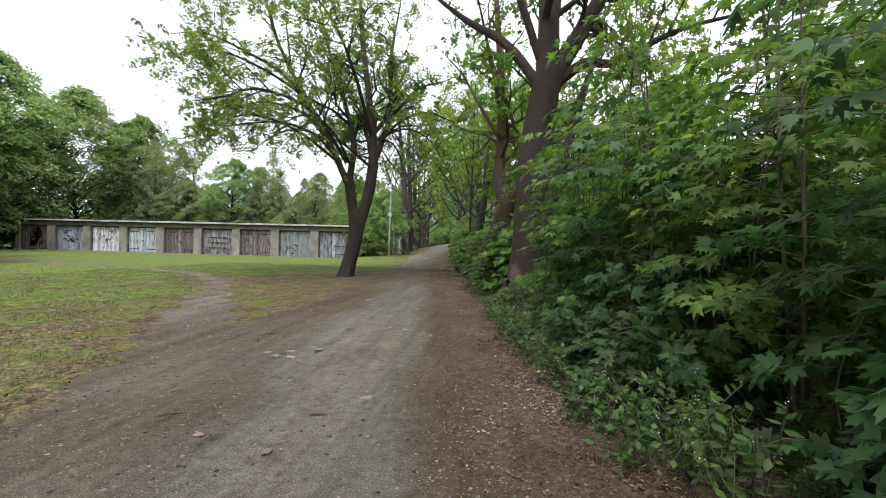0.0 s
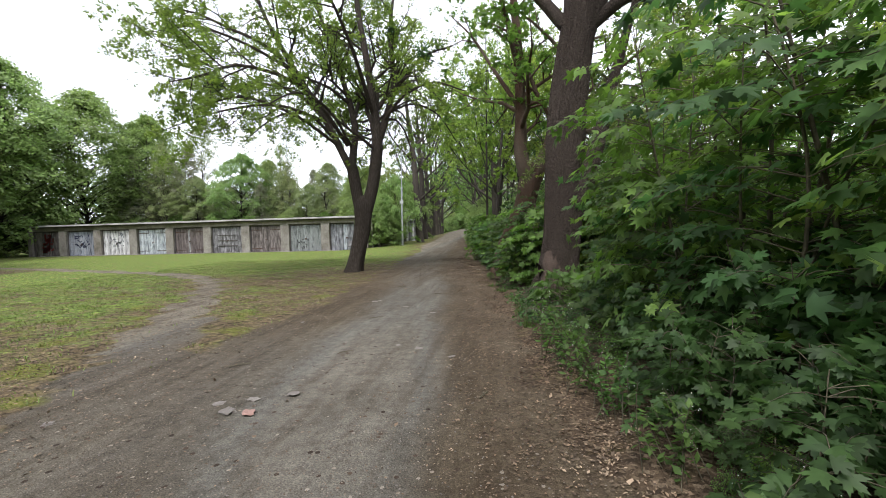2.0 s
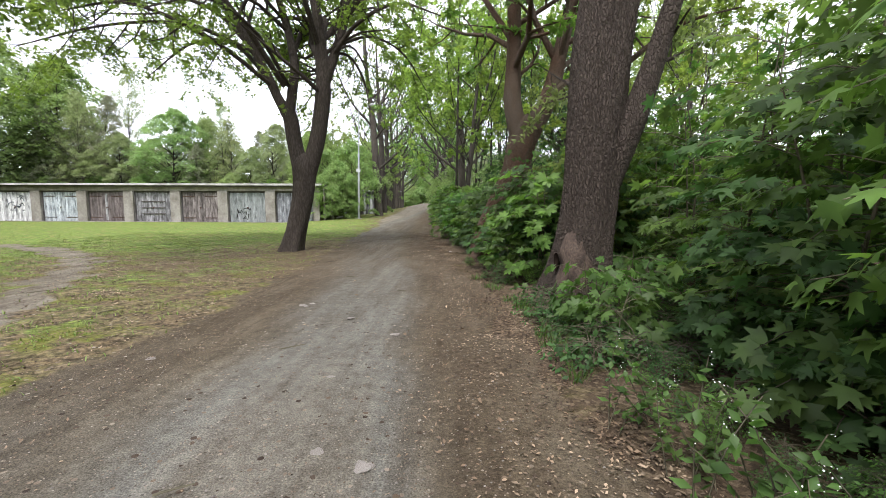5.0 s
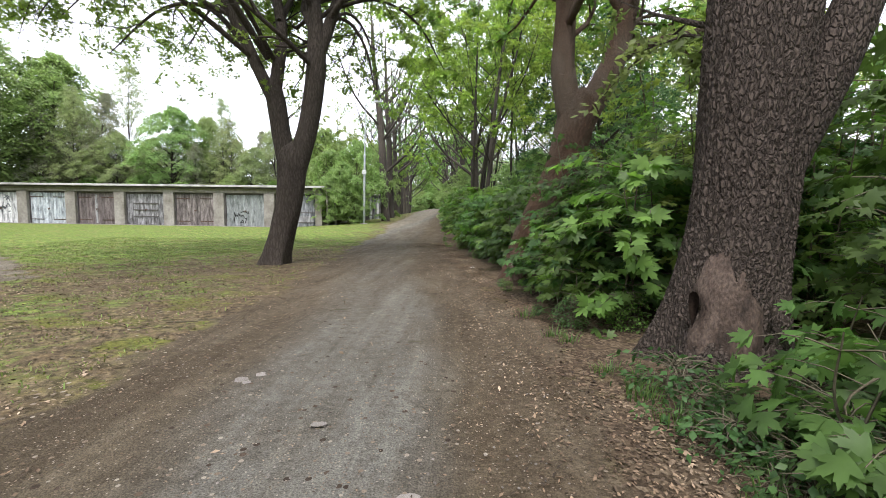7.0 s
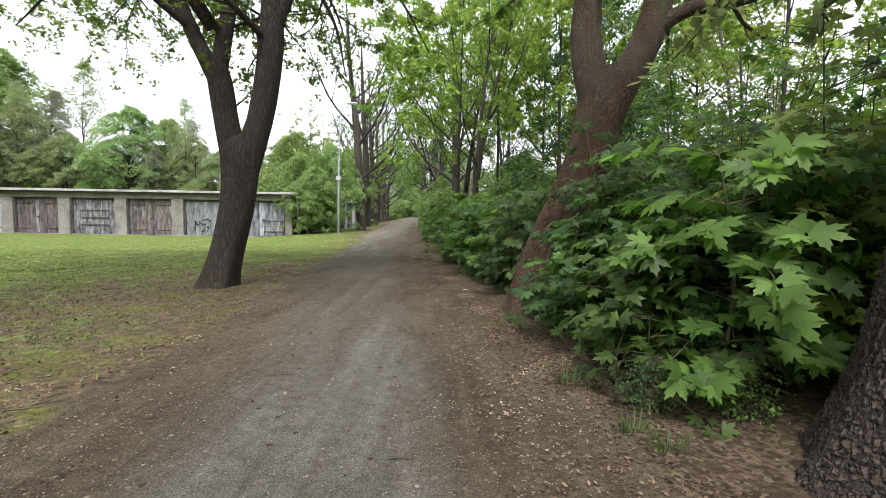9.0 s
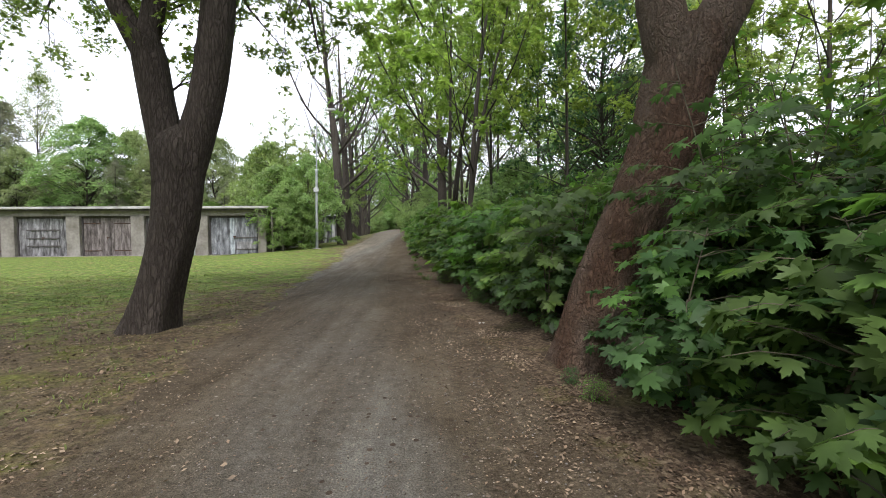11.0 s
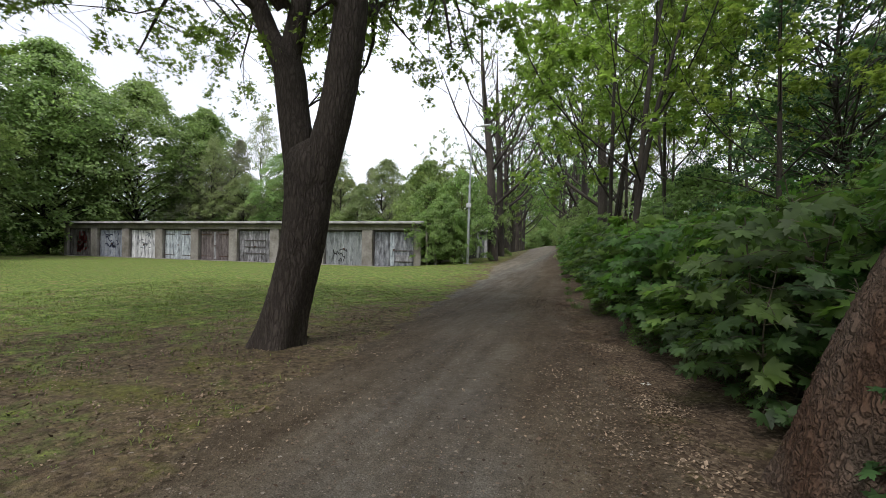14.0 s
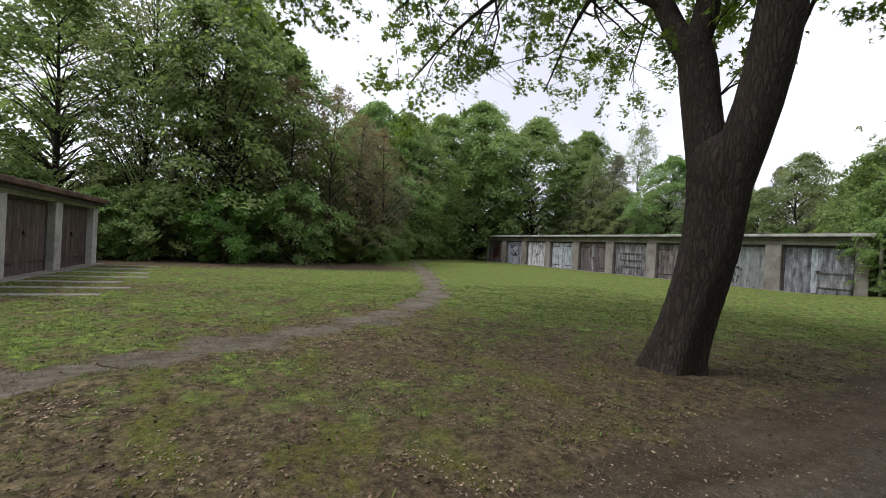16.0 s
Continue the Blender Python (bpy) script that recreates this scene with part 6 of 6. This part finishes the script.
lx, ly = scatter(rng_g, 230000, -2.2, 3.2, 0, 22, lambda x, y: litter_share(x, y) * smoothstep(-1.6, -0.4, x - right_edge(y)))
mx, my = scatter(rng_g, 180000, -12, -1.6, 1, 21, lambda x, y: (litter_share(x, y) * 0.8 + 0.3 + 0.3 * smoothstep(9, 4, y)) * (1 - 0.6 * covers(x, y)[0]))
px, py = np.concatenate([lx, mx]), np.concatenate([ly, my])
CURL = (np.array([(0, -0.5, 0.06), (0.3, 0.0, 0.16), (0, 0.6, 0.1), (-0.3, 0.05, 0.14), (0, 0.05, 0.0)]), np.array([(0, 1, 4), (1, 2, 4), (2, 3, 4), (3, 0, 4)]))
dead = part("leaf_litter", leaves(CURL, ground_points(px, py, 0.012), np.array([0, 0, 1.0]) + 0.3 * rng_g.normal(size=(len(px), 3)), 0.021, rng_g), DRY_LEAF)
tagged(dead, "brown fallen leaves and bud scales", "leaf litter", kind="stuff")
wx, wy = scatter(rng_g, 26000, -11, 3.0, 2, 21, lambda x, y: litter_share(x, y) * 0.75)
whole = part("fallen_leaves", leaves(CURL, ground_points(wx, wy, 0.014), np.array([0, 0, 1.0]) + 0.4 * rng_g.normal(size=(len(wx), 3)), 0.034, rng_g), DRY_LEAF)
tagged(whole, "curled whole brown leaves on the ground", "leaf litter", kind="stuff")

CHIP = (np.array([(-0.5, -0.35, 0), (0.45, -0.4, 0.0), (0.5, 0.35, 0), (-0.35, 0.45, 0), (0.05, 0.0, 0.4)]), np.array([(0, 1, 4), (1, 2, 4), (2, 3, 4), (3, 0, 4)]))
cx, cy = scatter(rng_g, 16000, -4, 2.2, 0, 20, lambda x, y: covers(x, y)[0] * 0.8)
grit = part("gravel", leaves(CHIP, ground_points(cx, cy, -0.002), np.array([0, 0, 1.0]) + 0.15 * rng_g.normal(size=(len(cx), 3)), 0.011, rng_g), GRAVEL)
tagged(grit, "small stones and grit on the track", "gravel", kind="stuff")
fx, fy = scatter(rng_g, 34000, -4, 2.0, 0, 20, lambda x, y: covers(x, y)[0] * (0.35 + 0.65 * smoothstep(-1.5, 0, x - right_edge(y))))
fleck = part("bud_scales", leaves(CURL, ground_points(fx, fy, 0.004), np.array([0, 0, 1.0]) + 0.2 * rng_g.normal(size=(len(fx), 3)), 0.013, rng_g), DRY_LEAF)
tagged(fleck, "pale bud scales and leaf flecks on the track", "leaf litter", kind="stuff")


def stone(x, y, s, mat, seed, label, flat=0.22):
    bm = bmesh.new()
    bmesh.ops.create_icosphere(bm, subdivisions=2, radius=1.0)
    r = random.Random(seed)
    for v in bm.verts:
        v.co *= 1 + 0.85 * noise.noise(v.co * 1.3 + Vector((seed * 0.37, 0, 0))) + 0.1 * noise.noise(v.co * 5 + Vector((0, seed, 0)))
        v.co.z = flat * max(-0.6, min(0.55 + 0.2 * v.co.x, v.co.z))
    ob = part("stone", bm, mat)
    ob.matrix_basis = pose(x, y, float(land(x, y)) + s * flat * 0.05, 0, 0, r.uniform(0, 360)) @ Matrix.Diagonal((s, s * r.uniform(0.6, 0.9), s, 1))
    tagged(ob, label, "stone", "stones on the track")


for k, (x, y, s) in enumerate([(-1.05, 4.2, 0.065), (-1.2, 4.32, 0.05), (-0.98, 4.42, 0.05), (-0.72, 4.55, 0.05), (-0.88, 4.18, 0.055), (0.24, 3.15, 0.05), (-0.1, 2.2, 0.035), (-0.62, 2.35, 0.03), (-1.37, 9.0, 0.045), (-1.28, 9.1, 0.035), (-1.31, 8.96, 0.03), (0.45, 5.6, 0.04),
                               (-0.65, 8.45, 0.04), (-0.1, 7.9, 0.045), (-0.2, 6.0, 0.04), (0.05, 5.9, 0.05), (0.9, 12.6, 0.05), (0.6, 14.3, 0.05), (-0.4, 6.9, 0.03), (-12.5, 18.5, 0.09), (-4.3, 11.6, 0.08), (-2.2, 3.9, 0.05), (-1.9, 7.2, 0.04)]):
    stone(x, y, s, PINK_STONE if k in (4, 7) else STONE, 500 + k, "flat pale stone half trodden into the track")


def stick(x, y, ln, turn, seed):
    rng = np.random.default_rng(seed)
    p = smooth_line([(-ln / 2, 0, 0.008, 0.007), (0, 0.05 * ln * rng.normal(), 0.012, 0.006), (ln / 2, 0.04 * ln * rng.normal(), 0.008, 0.004)], 7)
    q = smooth_line([(0.05 * ln, 0.0, 0.012, 0.004), (0.2 * ln, 0.12 * ln, 0.012, 0.003)], 3)
    ob = part("twig", tubes([p, q], 5), TWIG)
    ob.matrix_basis = pose(x, y, float(land(x, y)), 0, 0, turn)
    tagged(ob, "fallen dry twig on the ground", "twig", "fallen twigs")


for k, (x, y, ln, a) in enumerate([(0.0, 2.75, 0.12, 10), (-0.5, 2.3, 0.2, 60), (-1.0, 2.6, 0.16, 30), (-0.9, 7.5, 0.22, 40), (-2.6, 10.4, 0.5, 20), (-3.4, 8.6, 0.35, 70), (-0.3, 9.9, 0.12, 0), (-5.2, 9.6, 0.3, 50),
                                  (-0.7, 5.7, 0.15, 30), (-1.6, 5.2, 0.2, 35), (-1.3, 11.0, 0.2, 15), (-4.0, 12.0, 0.25, 80), (-6.4, 13.5, 0.3, 10), (-2.9, 9.4, 0.22, 5), (0.8, 4.6, 0.15, 70)]):
    stick(x, y, ln, a, 600 + k)


def paper_scrap(x, y, s):
    """A torn, crumpled sheet: a grid with raised folds."""
    bm = bmesh.new()
    bmesh.ops.create_grid(bm, x_segments=9, y_segments=7, size=1.0)
    for v in bm.verts:
        v.co.z = 0.16 + 0.5 * abs(noise.noise(v.co * 1.9 + Vector((3, 1, 0)))) + 0.12 * noise.noise(v.co * 5)
        v.co.x *= 1 + 0.3 * noise.noise(v.co * 2.3)
        v.co.y *= 0.7 + 0.3 * noise.noise(v.co * 1.7 + Vector((0, 4, 0)))
    bmesh.ops.solidify(bm, geom=bm.faces[:], thickness=0.02)
    ob = part("paper_scrap", bm, PETAL)
    ob.matrix_basis = pose(x, y, float(land(x, y)) + 0.004, 0, 0, 25) @ Matrix.Diagonal((s, s, s, 1))
    tagged(ob, "crumpled white scrap of paper on the leaf litter", "litter")


paper_scrap(0.31, 14.95, 0.042)
